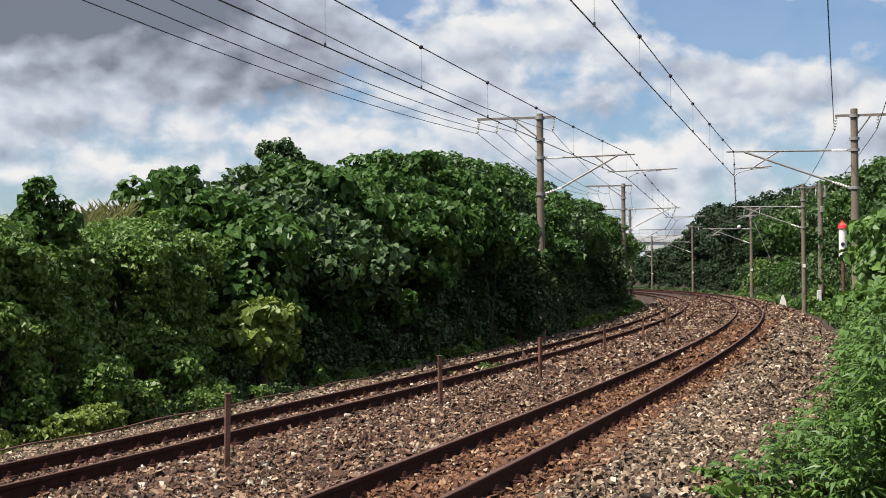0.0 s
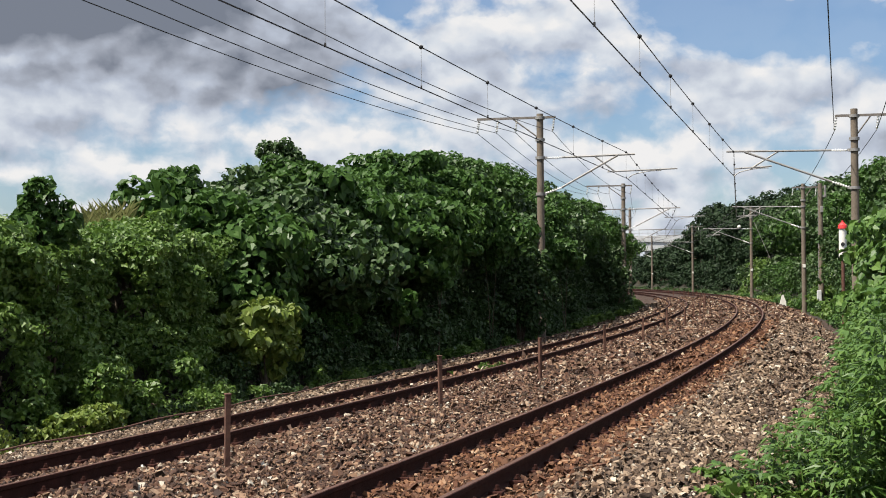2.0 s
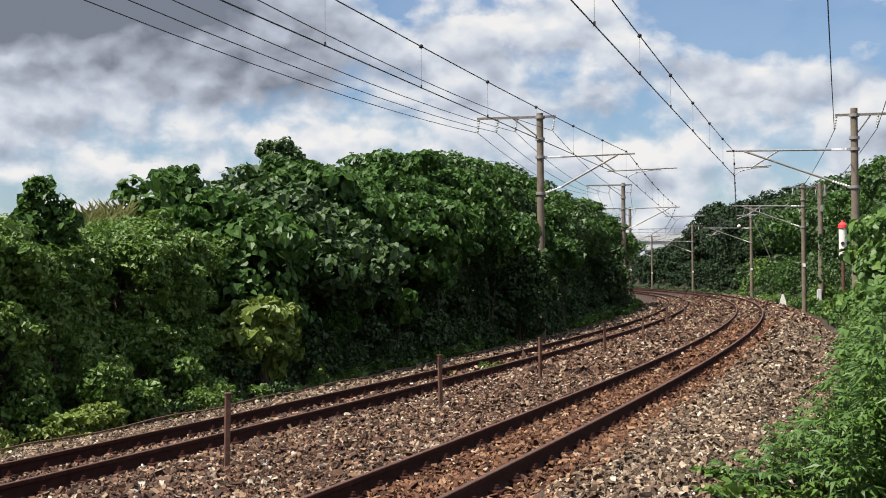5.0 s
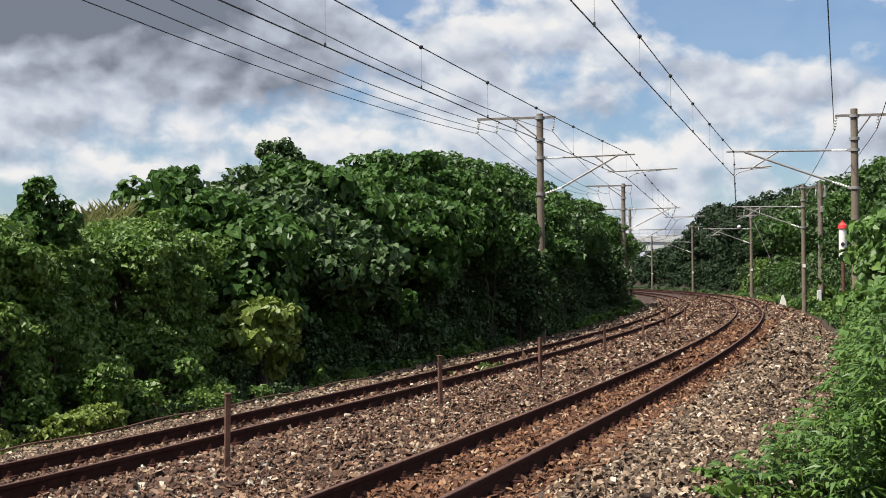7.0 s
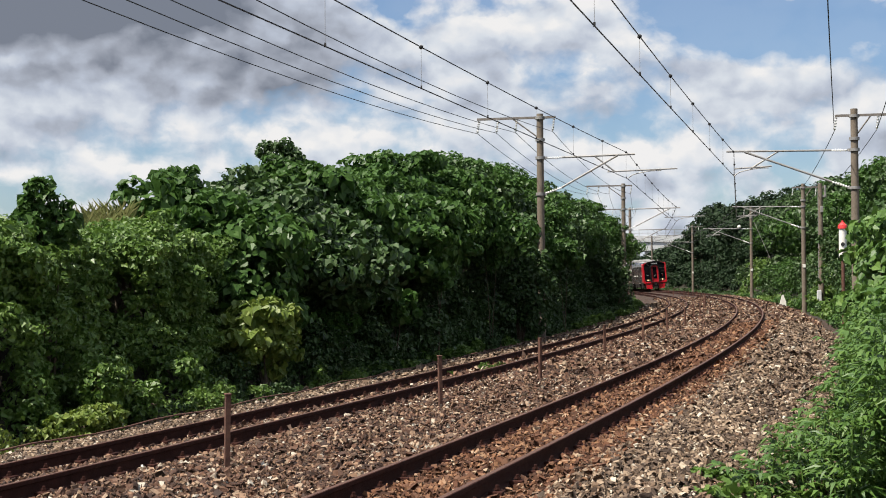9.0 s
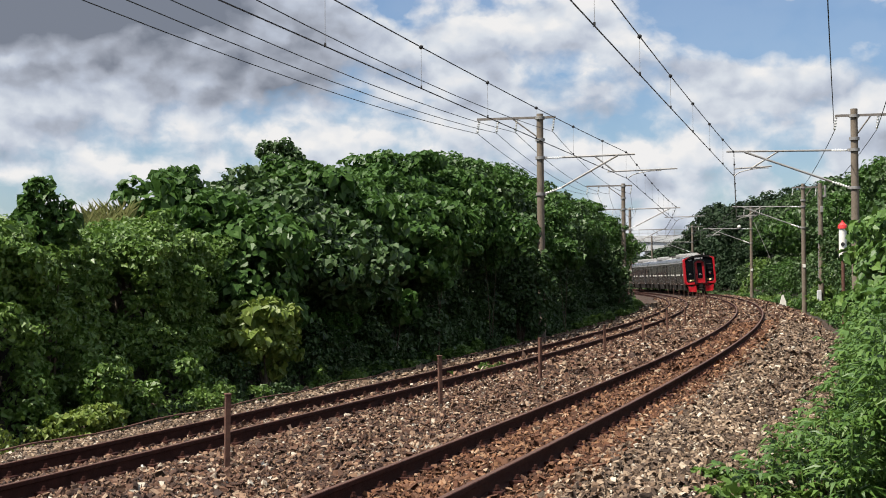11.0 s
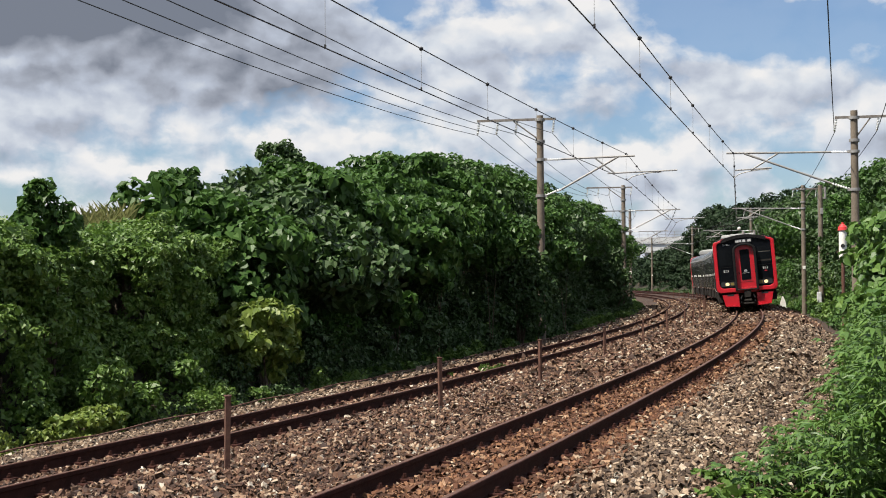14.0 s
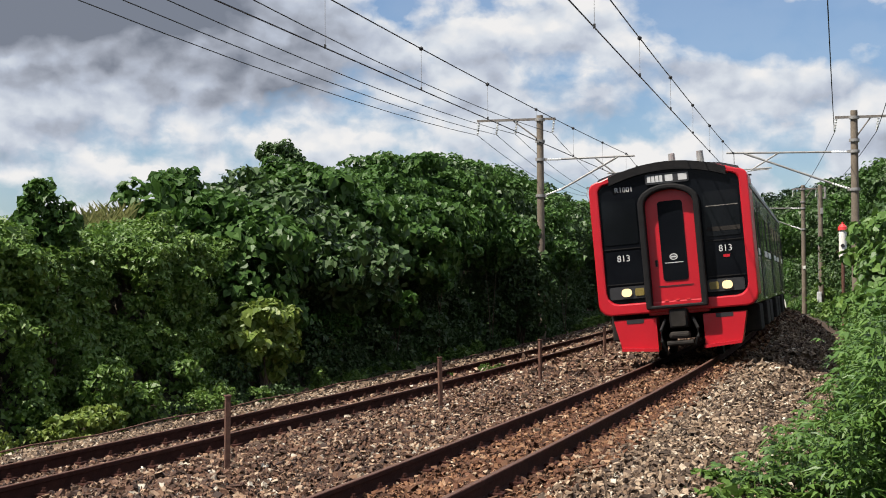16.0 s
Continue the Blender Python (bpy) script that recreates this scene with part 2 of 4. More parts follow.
def plan(x, y):
    """(s, o) of world places, arrays allowed."""
    dx, dy = x - CX, y - CY
    ang = np.arctan2(-dy, dx)
    return (TH - ang) / K, np.hypot(dx, dy) - 1 / K


BED_O = [-8.6, -7.4, -6.4, -5.6, -5.07, -3.818, -2.57, -2.1, -1.25, 0, 1.25, 1.8, 2.4, 3.0, 3.9]
BED_Z = [-0.84, -0.70, -0.55, -0.42, -0.36, -0.28, -0.20, -0.21, -0.255, -0.155, -0.055, -0.09, -0.25, -0.46, -0.65]


def bed_z(o):
    return np.interp(o, BED_O, BED_Z)


def smooth(t):
    t = np.clip(t, 0, 1)
    return t * t * (3 - 2 * t)


def ground_z(x, y):
    s, o = plan(np.asarray(x, float), np.asarray(y, float))
    base = np.interp(o, BED_O, BED_Z) - 0.06
    hl = np.interp(s, [-30, 2, 11, 25, 54, 105, 150, 500], [1.2, 1.3, 1.6, 2.5, 3.2, 3.2, 1.5, 1.0])
    left = smooth((-7.6 - o) / 3.4) * (hl + 0.8) * (1 - 0.8 * smooth((-o - 40) / 60))
    hr = np.interp(s, [-60, -3, 6, 20, 50, 80, 140, 300], [0.6, 0.6, 0.7, 1.3, 2.6, 3.6, 4.5, 3.0])
    right = smooth((o - 3.6) / 7.0) * (hr + 0.6) * (1 - 0.8 * smooth((o - 60) / 80))
    return base + left + right


# ---- mesh helpers ----
def mesh_np(name, verts, faces, mats):
    """A mesh from arrays of vertices and of faces with equal corner counts."""
    me = bpy.data.meshes.new(name)
    v, f = np.asarray(verts, np.float32), np.asarray(faces, np.int32)
    me.vertices.add(len(v))
    me.vertices.foreach_set("co", v.ravel())
    me.loops.add(f.size)
    me.loops.foreach_set("vertex_index", f.ravel())
    me.polygons.add(len(f))
    me.polygons.foreach_set("loop_start", np.arange(0, f.size, f.shape[1], dtype=np.int32))
    me.polygons.foreach_set("loop_total", np.full(len(f), f.shape[1], np.int32))
    me.polygons.foreach_set("use_smooth", np.zeros(len(f), bool))
    me.update(calc_edges=True)
    for m in (mats if isinstance(mats, (list, tuple)) else [mats]):
        me.materials.append(m)
    return me


def part(name, bm, mat, parent, label="", smooth_it=False):
    """Link a bmesh (or a mesh) as one mesh object under a thing or part."""
    if isinstance(bm, bmesh.types.BMesh):
        me = bpy.data.meshes.new(name)
        bm.to_mesh(me)
        bm.free()
        me.materials.append(mat)
    else:
        me = bm
    if smooth_it:
        me.polygons.foreach_set("use_smooth", [True] * len(me.polygons))
    ob = new(name, me)
    ob.parent = parent
    if label:
        tagged(ob, label)
    return ob


def thing(name, m, label, category, group="", kind=""):
    ob = new(name)
    ob.matrix_world = m
    ob.empty_display_size = 0.2
    return tagged(ob, label, category, group, kind)


def add_box(bm, x0, x1, y0, y1, z0, z1, bevel=0.0, m=None):
    r = bmesh.ops.create_cube(bm, size=1)
    vs = r["verts"]
    for v in vs:
        v.co = Vector(((x0 + x1) / 2 + v.co.x * (x1 - x0), (y0 + y1) / 2 + v.co.y * (y1 - y0), (z0 + z1) / 2 + v.co.z * (z1 - z0)))
        if m:
            v.co = m @ v.co
    if bevel:
        es = list({e for v in vs for e in v.link_edges})
        bmesh.ops.bevel(bm, geom=es, offset=bevel, segments=2, affect="EDGES", profile=0.5)
    return bm


def box(x0, x1, y0, y1, z0, z1, bevel=0.0, m=None):
    return add_box(bmesh.new(), x0, x1, y0, y1, z0, z1, bevel, m)


def add_tube(bm, a, b, r0, r1=None, seg=10):
    a, b = Vector(a), Vector(b)
    r1 = r0 if r1 is None else r1
    d = (b - a)
    q = d.to_track_quat("Z", "Y").to_matrix().to_4x4()
    bmesh.ops.create_cone(bm, cap_ends=True, segments=seg, radius1=r0, radius2=r1, depth=d.length, matrix=Matrix.Translation((a + b) / 2) @ q)
    return bm


def tube(a, b, r0, r1=None, seg=10):
    return add_tube(bmesh.new(), a, b, r0, r1, seg)


def add_path(bm, pts, r, seg=6):
    """A round bar along a row of points."""
    rings = []
    for i, p in enumerate(pts):
        d = Vector(pts[min(i + 1, len(pts) - 1)]) - Vector(pts[max(i - 1, 0)])
        q = d.to_track_quat("Z", "Y").to_matrix()
        rr = r[i] if isinstance(r, (list, tuple)) else r
        rings.append([bm.verts.new(Vector(p) + q @ Vector((rr * math.cos(2 * math.pi * k / seg), rr * math.sin(2 * math.pi * k / seg), 0))) for k in range(seg)])
    for u, v in zip(rings, rings[1:]):
        for k in range(seg):
            bm.faces.new((u[k], u[(k + 1) % seg], v[(k + 1) % seg], v[k]))
    bm.faces.new(rings[0][::-1])
    bm.faces.new(rings[-1])
    return bm


def prism(outline, y0, y1, hole=None):
    """An outline in x and z, carried from y0 to y1; with a hole of as many corners it is a ring."""
    bm = bmesh.new()
    A = [bm.verts.new((x, y0, z)) for x, z in outline]
    B = [bm.verts.new((x, y1, z)) for x, z in outline]
    n = len(A)
    for i in range(n):
        bm.faces.new((A[i], A[(i + 1) % n], B[(i + 1) % n], B[i]))
    if hole:
        C = [bm.verts.new((x, y0, z)) for x, z in hole]
        D = [bm.verts.new((x, y1, z)) for x, z in hole]
        for i in range(n):
            j = (i + 1) % n
            bm.faces.new((C[j], C[i], D[i], D[j]))
            bm.faces.new((A[j], A[i], C[i], C[j]))
            bm.faces.new((B[i], B[j], D[j], D[i]))
    else:
        bm.faces.new(A[::-1])
        bm.faces.new(B)
    bmesh.ops.recalc_face_normals(bm, faces=bm.faces)
    return bm


def grid_mesh(name, P, mat):
    """A sheet from an array of places, rows by columns."""
    n, m = P.shape[:2]
    i = np.arange(n * m).reshape(n, m)
    f = np.stack([i[:-1, :-1], i[1:, :-1], i[1:, 1:], i[:-1, 1:]], -1).reshape(-1, 4)
    return mesh_np(name, P.reshape(-1, 3), f, mat)


def track_np(s, o, z):
    a = TH - K * s
    x = X0 + (np.cos(a) - math.cos(TH)) / K
    y = 8 + (math.sin(TH) - np.sin(a)) / K
    return np.stack([x + o * np.cos(a), y - o * np.sin(a), z], -1)


# ---- ground ----
gx = np.unique(np.concatenate([np.linspace(-3000, -120, 14), np.linspace(-120, -25, 25), np.arange(-25, 50, 0.8), np.linspace(50, 200, 40), np.linspace(200, 3000, 14)]))
gy = np.unique(np.concatenate([np.linspace(-3000, -60, 12), np.linspace(-60, -8, 14), np.arange(-8, 110, 0.8), np.linspace(110, 420, 110), np.linspace(420, 4000, 16)]))
GX, GY = np.meshgrid(gx, gy)
rs = np.random.RandomState(4)
GO = plan(GX, GY)[1]
dip = 0.4 * smooth((GO + 8.2) / 0.9) * smooth((3.4 - GO) / 0.9)  # room for the ballast bed
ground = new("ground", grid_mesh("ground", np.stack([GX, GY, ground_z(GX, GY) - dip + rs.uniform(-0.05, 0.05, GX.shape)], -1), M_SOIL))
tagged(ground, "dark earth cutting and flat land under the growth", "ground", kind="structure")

bs = np.concatenate([np.arange(-24, 60, 0.5), np.arange(60, 500, 3.0)])
bo = np.concatenate([np.arange(-8.4, 3.6, 0.2), [3.6]])
BS, BO = np.meshgrid(bs, bo, indexing="ij")
bz = bed_z(BO) + rs.uniform(-0.015, 0.015, BO.shape) - 0.03
trackbed = new("trackbed", grid_mesh("trackbed", track_np(BS, BO, bz), M_BED))
tagged(trackbed, "brown stone ballast bed under two curving tracks", "trackbed", kind="structure")


# ---- rails ----
RAIL_PROFILE = [(-0.064, -0.153), (0.064, -0.153), (0.064, -0.140), (0.012, -0.124), (0.009, -0.045), (0.033, -0.034), (0.033, -0.004), (0.024, 0.0), (-0.024, 0.0), (-0.033, -0.004), (-0.033, -0.034), (-0.009, -0.045), (-0.012, -0.124), (-0.064, -0.140)]


def rail(o, z, slope, label):
    ss = np.concatenate([np.arange(-24, 120, 1.0), np.arange(120, 501, 4.0)])
    P = np.array(RAIL_PROFILE)
    n, m = len(ss), len(P)
    V = np.concatenate([track_np(ss, np.full(n, o + p[0]), np.full(n, z + p[1] + slope * p[0])) for p in P]).reshape(m, n, 3).transpose(1, 0, 2)
    i = np.arange(n * m).reshape(n, m)
    j = np.roll(i, -1, axis=1)
    f = np.stack([i[:-1], i[1:], j[1:], j[:-1]], -1).reshape(-1, 4)
    me = mesh_np("rail", V.reshape(-1, 3), f, [M_RAIL, M_RAILTOP])
    k = np.tile((np.arange(m) == 7).astype(np.int32), n - 1)
    me.polygons.foreach_set("material_index", k)
    return tagged(new("rail", me), label, "rail", "rails of the two tracks", "structure")


RAILS = []
for o, z, c in ((-0.566, 0, CANT1), (0.566, 0, CANT1), (-DIST - 0.566, DZ, CANT2), (-DIST + 0.566, DZ, CANT2)):
    off = o if o > -2 else o + DIST
    RAILS.append((rail(o, z + c * off, c, "rust-brown steel rail curving over stone ballast"), o, z + c * off, c))

# ---- ballast ----
def stones(name, count, s0, s1, o0, o1, size, mat, label, seed, rich=False):
    """Loose broken stones lying on the bed: skewed blocks where they lie near, rough chips farther off."""
    r = np.random.RandomState(seed)
    if rich:
        base = np.array([(x, y, z) for x in (-1, 1) for y in (-1, 1) for z in (-1, 1)], float) * 0.72
        fc = np.array([(0, 1, 3), (0, 3, 2), (4, 6, 7), (4, 7, 5), (0, 4, 5), (0, 5, 1), (2, 3, 7), (2, 7, 6), (1, 5, 7), (1, 7, 3)])
    else:
        base = np.array([(1, -0.6, -0.3), (0.5, 1, -0.3), (-1, 0.5, -0.3), (-0.5, -1, -0.3), (0.35, 0.1, 0.9), (-0.4, -0.1, 0.8)], float)
        fc = np.array([(0, 1, 4), (1, 2, 5), (1, 5, 4), (2, 3, 5), (3, 0, 4), (3, 4, 5)])
    s = r.uniform(s0, s1, count)
    o = r.uniform(o0, o1, count)
    keep = s > 0.2 - 0.75 * o  # nothing loose on the stretch that lies behind the near end
    for c in (-0.566, 0.566, -DIST - 0.566, -DIST + 0.566):
        keep &= np.abs(o - c) > 0.085
    s, o = s[keep], o[keep]
    n = len(s)
    sz = size * np.clip(r.lognormal(0, 0.33, n), 0.45, 1.9)
    z = bed_z(o) + r.uniform(-0.6, 0.75, n) * sz
    C = track_np(s, o, z)
    sc = sz[:, None] * r.uniform(0.45, 1.35, (n, 3)) * np.array([1.15, 1.05, 0.6])
    V = base[None] * sc[:, None] * r.uniform(0.55, 1.25, (n, len(base), 3))
    q = r.normal(size=(n, 4)) * np.array([1, 0.42, 0.42, 1])
    q /= np.linalg.norm(q, axis=1)[:, None]
    a, bq, c, d = q.T
    R = np.stack([1 - 2 * (c * c + d * d), 2 * (bq * c - a * d), 2 * (bq * d + a * c), 2 * (bq * c + a * d), 1 - 2 * (bq * bq + d * d), 2 * (c * d - a * bq), 2 * (bq * d - a * c), 2 * (c * d + a * bq), 1 - 2 * (bq * bq + c * c)], -1).reshape(n, 3, 3)
    V = np.einsum("nij,nkj->nki", R, V) + C[:, None]
    f = (fc[None] + (np.arange(n) * len(base))[:, None, None]).reshape(-1, 3)
    return tagged(new(name, mesh_np(name, V.reshape(-1, 3), f, mat)), label, "ballast", kind="stuff")


def lay(name, per_m2, s0, s1, o0, o1, size, mat, label, seed, rich=False):
    return stones(name, int(per_m2 * (s1 - s0) * (o1 - o0)), s0, s1, o0, o1, size, mat, label, seed, rich)


BROWN, RUSTY = "brown and grey broken stone ballast with white chips", "rust-stained orange stone ballast between the rails"
EDGE, SHOULDER = "pale grey-brown broken stone ballast at the far edge", "grey-brown broken stone ballast on the shoulder"
for o0, o1, mat, label, seed in ((-5.0, -0.62, M_STONE, BROWN, 11), (-8.0, -5.0, M_STONE_GREY, EDGE, 21), (-0.5, 0.5, M_STONE_RUST, RUSTY, 31), (0.62, 1.2, M_STONE_RUST, "rust-stained stone ballast beside the outer rail", 41), (1.0, 3.0, M_STONE_GREY, SHOULDER, 51)):
    lay("ballast", 780, 2.6, 11.0, o0, o1, 0.0222, mat, label, seed, True)
    lay("ballast", 580, 11.0, 18.5, o0, o1, 0.0245, mat, label, seed + 1)
    lay("ballast", 180, 18.5, 47, o0, o1, 0.039, mat, label, seed + 2)
lay("ballast", 36, 47, 125, -5.0, 2.8, 0.06, M_STONE, "brown stone ballast far along the curve", 17)
lay("ballast", 40, 47, 105, -7.0, -5.0, 0.06, M_STONE_GREY, "pale stone ballast along the far edge of the curve", 20)
# ---- posts between the tracks ----
def marker_post(s, lean, hgt=0.66, o=-2.17):
    z = float(bed_z(o))
    t = thing("marker_post", Matrix.Translation(track(s, o, z)) @ pose(0, 0, 0, lean[0], lean[1], random.uniform(0, 90)), "rusty steel angle post standing in the ballast between the tracks", "post", "posts between the tracks")
    bm = bmesh.new()
    add_box(bm, -0.023, 0.023, -0.023, -0.015, -0.15, hgt)
    add_box(bm, -0.023, -0.015, -0.014, 0.023, -0.15, hgt)
    part("shaft", bm, M_RUST, t)
    part("cap", box(-0.031, 0.031, -0.031, 0.031, hgt + 0.001, hgt + 0.02, 0.006), M_RUST, t)
    return t


for i in range(22):
    marker_post((5.05, 11.5, 17.3, 25.0, 31.4, 39.5, 45.4)[i] if i < 7 else 45.4 + 6.8 * (i - 6), (random.uniform(-2, 2), random.uniform(-2.5, 1.5)), random.uniform(0.64, 0.70), (-2.36, -2.22, -2.10, -2.2, -2.13, -2.23, -2.07)[i] if i < 7 else -2.15)

# a low cable on short stakes along the far track
bm = bmesh.new()
add_path(bm, [track(s, -6.5, float(bed_z(-6.5)) + 0.10 + 0.02 * math.sin(s * 1.7)) for s in np.arange(-6, 70, 0.8)], 0.013, 5)
me = bpy.data.meshes.new("cable")
bm.to_mesh(me), bm.free()
me.materials.append(M_RUST)
tagged(new("lineside_cable", me), "thin rusty signal cable along the ballast edge", "cable")

# ---- rail fastenings ----
def clip_mesh():
    bm = bmesh.new()
    add_box(bm, -0.055, 0.055, -0.07, 0.07, -0.04, 0.014, 0.008)
    add_tube(bm, (0, 0, 0), (0, 0, 0.055), 0.016, seg=6)
    add_tube(bm, (0, 0, 0.02), (0, 0, 0.034), 0.028, seg=6)
    m = bpy.data.meshes.new("rail_clip")
    bm.to_mesh(m), bm.free()
    m.materials.append(M_RAIL)
    return m


CLIP = clip_mesh()
for ob, o, z, c in RAILS:
    for i in range(62):
        for sgn in (-1, 1):
            s = 1.4 + 0.62 * i
            k = new("rail_clip", CLIP)
            k.parent = ob
            k.matrix_basis = Matrix.Translation(track(s, o + sgn * 0.10, z - 0.118)) @ pose(0, 0, 0, 0, 0, -math.degrees(TH - K * s))


# ---- masts and overhead wires ----
def insulator(bm, a, b, r=0.05, n=4):
    a, b = Vector(a), Vector(b)
    for i in range(n):
        p, q = a.lerp(b, (i + 0.15) / n), a.lerp(b, (i + 0.6) / n)
        add_tube(bm, p, q, r, r * 0.55, 10)
    add_tube(bm, a, b, r * 0.35, seg=8)
    return bm


def mast_pose(s, o):
    a = TH - K * s
    return Matrix.Translation(track(s, o, 0)) @ pose(0, 0, 0, 0, 0, -math.degrees(a))


def mast(s, o, top, inward, track_o, contact_z, arms, base, radius=0.135):
    """A concrete mast. Its local x runs outward across the line, y along it. inward: +1 where the track lies on the +x side."""
    t = thing("catenary_mast", mast_pose(s, o), "weathered round concrete overhead-line mast with steel bracket", "mast", "overhead-line masts")
    part("pole", tube((0, 0, base), (0, 0, top), radius * 1.12, radius * 0.86, 20), M_CONC, t, smooth_it=False)
    # crossarm with hanging insulators
    x0, x1, zc = arms[0], arms[1], arms[2]
    bm = box(x0, x1, -0.04, 0.04, zc - 0.04, zc + 0.04)
    part("crossarm", bm, M_BRACKET, t)
    for xs in arms[3]:
        bm = bmesh.new()
        insulator(bm, (xs, 0, zc - 0.05), (xs - 0.06, 0, zc - 0.50), 0.055, 5)
        part("insulator", bm, M_PORC, t, "grey-white porcelain disc insulator string")
    bm = bmesh.new()
    add_tube(bm, (0, 0, zc - 0.75), (x0 * 0.42 if abs(x0) > abs(x1) else x1 * 0.42, 0, zc - 0.04), 0.025)
    part("crossarm_brace", bm, M_BRACKET, t)
    # cantilever bracket
    L = inward * (track_o - o) * inward
    zt = contact_z + 0.80
    reach = L + inward * 0.25
    bm = bmesh.new()
    add_tube(bm, (inward * 0.75, 0, zt), (reach, 0, zt + 0.05), 0.034)
    add_tube(bm, (inward * 0.75, 0, zt - 1.05), (L - inward * 0.35, 0, zt + 0.02), 0.036)
    add_tube(bm, (L * 0.62, 0, zt + 0.03), (L * 0.86, 0, zt - 0.55), 0.028)
    part("cantilever", bm, M_GALV, t, "galvanised tubular cantilever")
    bm = bmesh.new()
    insulator(bm, (inward * 0.18, 0, zt - 0.01), (inward * 0.75, 0, zt), 0.055, 7)
    part("insulator", bm, M_PORC, t, "white ribbed stay insulator")
    bm = bmesh.new()
    insulator(bm, (inward * 0.18, 0, zt - 1.25), (inward * 0.75, 0, zt - 1.05), 0.055, 7)
    part("insulator", bm, M_PORC, t, "white ribbed stay insulator")
    bm = bmesh.new()
    far = 1.7 if inward > 0 else 1.25
    add_tube(bm, (L - 0.7 if inward > 0 else L + 0.02, 0, zt - 0.54), (L + far, 0, zt - 0.48), 0.026)
    add_path(bm, [(L + 1.15 * (1 - u), 0, contact_z + 0.02 + 0.30 * (1 - u) ** 0.5 - 0.06 * (1 - u) ** 4) for u in np.linspace(0, 1, 8)], 0.018)
    part("registration_arm", bm, M_GALV, t, "curved steel registration arm")
    for zz in (zt, zt - 1.27, zc - 0.02, zc - 0.78):
        part("clamp_band", tube((0, 0, zz - 0.05), (0, 0, zz + 0.05), radius * 1.12 + 0.02, seg=20), M_GALV, t)
    for sg in (zt, zt - 1.27):
        part("lug", box(min(0, inward * 0.24), max(0, inward * 0.24), -0.05, 0.05, sg - 0.04, sg + 0.04), M_GALV, t)
    part("plate", box(-0.09, 0.09, -radius * 1.12 - 0.02, -radius * 1.12 - 0.005, 2.1, 2.3), M_WHITE, t, "small white plate")
    return t


MAST_S = [-2.0, 43.4, 83.5, 125.6, 174.0, 208.0, 248.0]
R_TOP = [7.1, 7.12, 7.15, 7.82, 8.0, 7.7, 7.7]
L_TOP = [7.3, 7.3, 7.35, 7.85, 7.9, 7.7, 7.7]
L_OFF = [-6.9, -6.9, -7.05, -6.95, -6.9, -6.9, -6.9]
R_OFF = 3.71
RT_O, LT_O = -0.24, -DIST - 0.03
CONTACT = [4.95, 4.95, 4.97, 5.05, 5.1, 5.1, 5.1]
for s, tr, tl, lo, cz in zip(MAST_S, R_TOP, L_TOP, L_OFF, CONTACT):
    if s < 0:
        continue
    m_ = mast(s, R_OFF, tr, -1, RT_O, cz, (-0.62, 1.25, tr - 0.22, (-0.58, 0.78)), -0.8)
    if 100 < s < 130:
        part("guy_wire", tube((0.1, 0, tr - 1.0), (1.6, -0.3, 3.2), 0.02, seg=5), M_GALV, m_)
        bm = bmesh.new()
        bmesh.ops.create_uvsphere(bm, u_segments=12, v_segments=8, radius=0.16, matrix=Matrix.Translation((-1.05, 0, cz + 0.98)))
        part("ball_insulator", bm, M_WHITE, m_, "round white insulator ball")
    mast(s, lo, tl, 1, LT_O, cz, (-2.25, 0.55, tl - 0.13, (-2.18, -1.5, -0.82, 0.5)), -0.9)


def wire(name, rows, r, label, sag=0.0, steps=10):
    pts = []
    for a, b in zip(rows, rows[1:]):
        for i in range(steps):
            u = i / steps
            p = Vector(a).lerp(Vector(b), u)
            p.z -= 4 * sag * u * (1 - u)
            pts.append(p)
    pts.append(Vector(rows[-1]))
    bm = add_path(bmesh.new(), pts, r, 5)
    me = bpy.data.meshes.new(name)
    bm.to_mesh(me), bm.free()
    me.materials.append(M_WIRE)
    return tagged(new(name, me), label, "wire", "overhead wires")


def catenary(o, mz, label, first_o, first_up):
    """Contact wire with its messenger, droppers and clamps, straight from mast to mast."""
    c_rows = [track(s, o if s > 0 else first_o, cz + (first_up if s < 0 else 0)) for s, cz in zip(MAST_S, CONTACT)]
    m_rows = [track(s, o if s > 0 else first_o, cz + mz + (first_up if s < 0 else 0)) for s, cz in zip(MAST_S, CONTACT)]
    wire("contact_wire", c_rows, 0.011, "dark copper contact wire over the " + label, 0.0, 2)
    ms = wire("messenger_wire", m_rows, 0.011, "dark messenger wire with dropper clamps over the " + label, 0.16, 12)
    for (a, b), (c, d), (sa, sb) in zip(zip(c_rows, c_rows[1:]), zip(m_rows, m_rows[1:]), zip(MAST_S, MAST_S[1:])):
        n = max(2, round((sb - sa) / 4.9))
        for i in range(n):
            u = (i + 0.93) / n
            p, q = a.lerp(b, u), c.lerp(d, u)
            q.z -= 4 * 0.16 * u * (1 - u)
            part("dropper", tube(p, q, 0.0035, seg=4), M_GALV, ms)
            bm = bmesh.new()
            bmesh.ops.create_icosphere(bm, subdivisions=1, radius=0.045, matrix=Matrix.Translation(q))
            part("dropper_clamp", bm, M_WIRE, ms)
            part("dropper_clip", box(p.x - 0.015, p.x + 0.015, p.y - 0.03, p.y + 0.03, p.z - 0.01, p.z + 0.05), M_WIRE, ms)


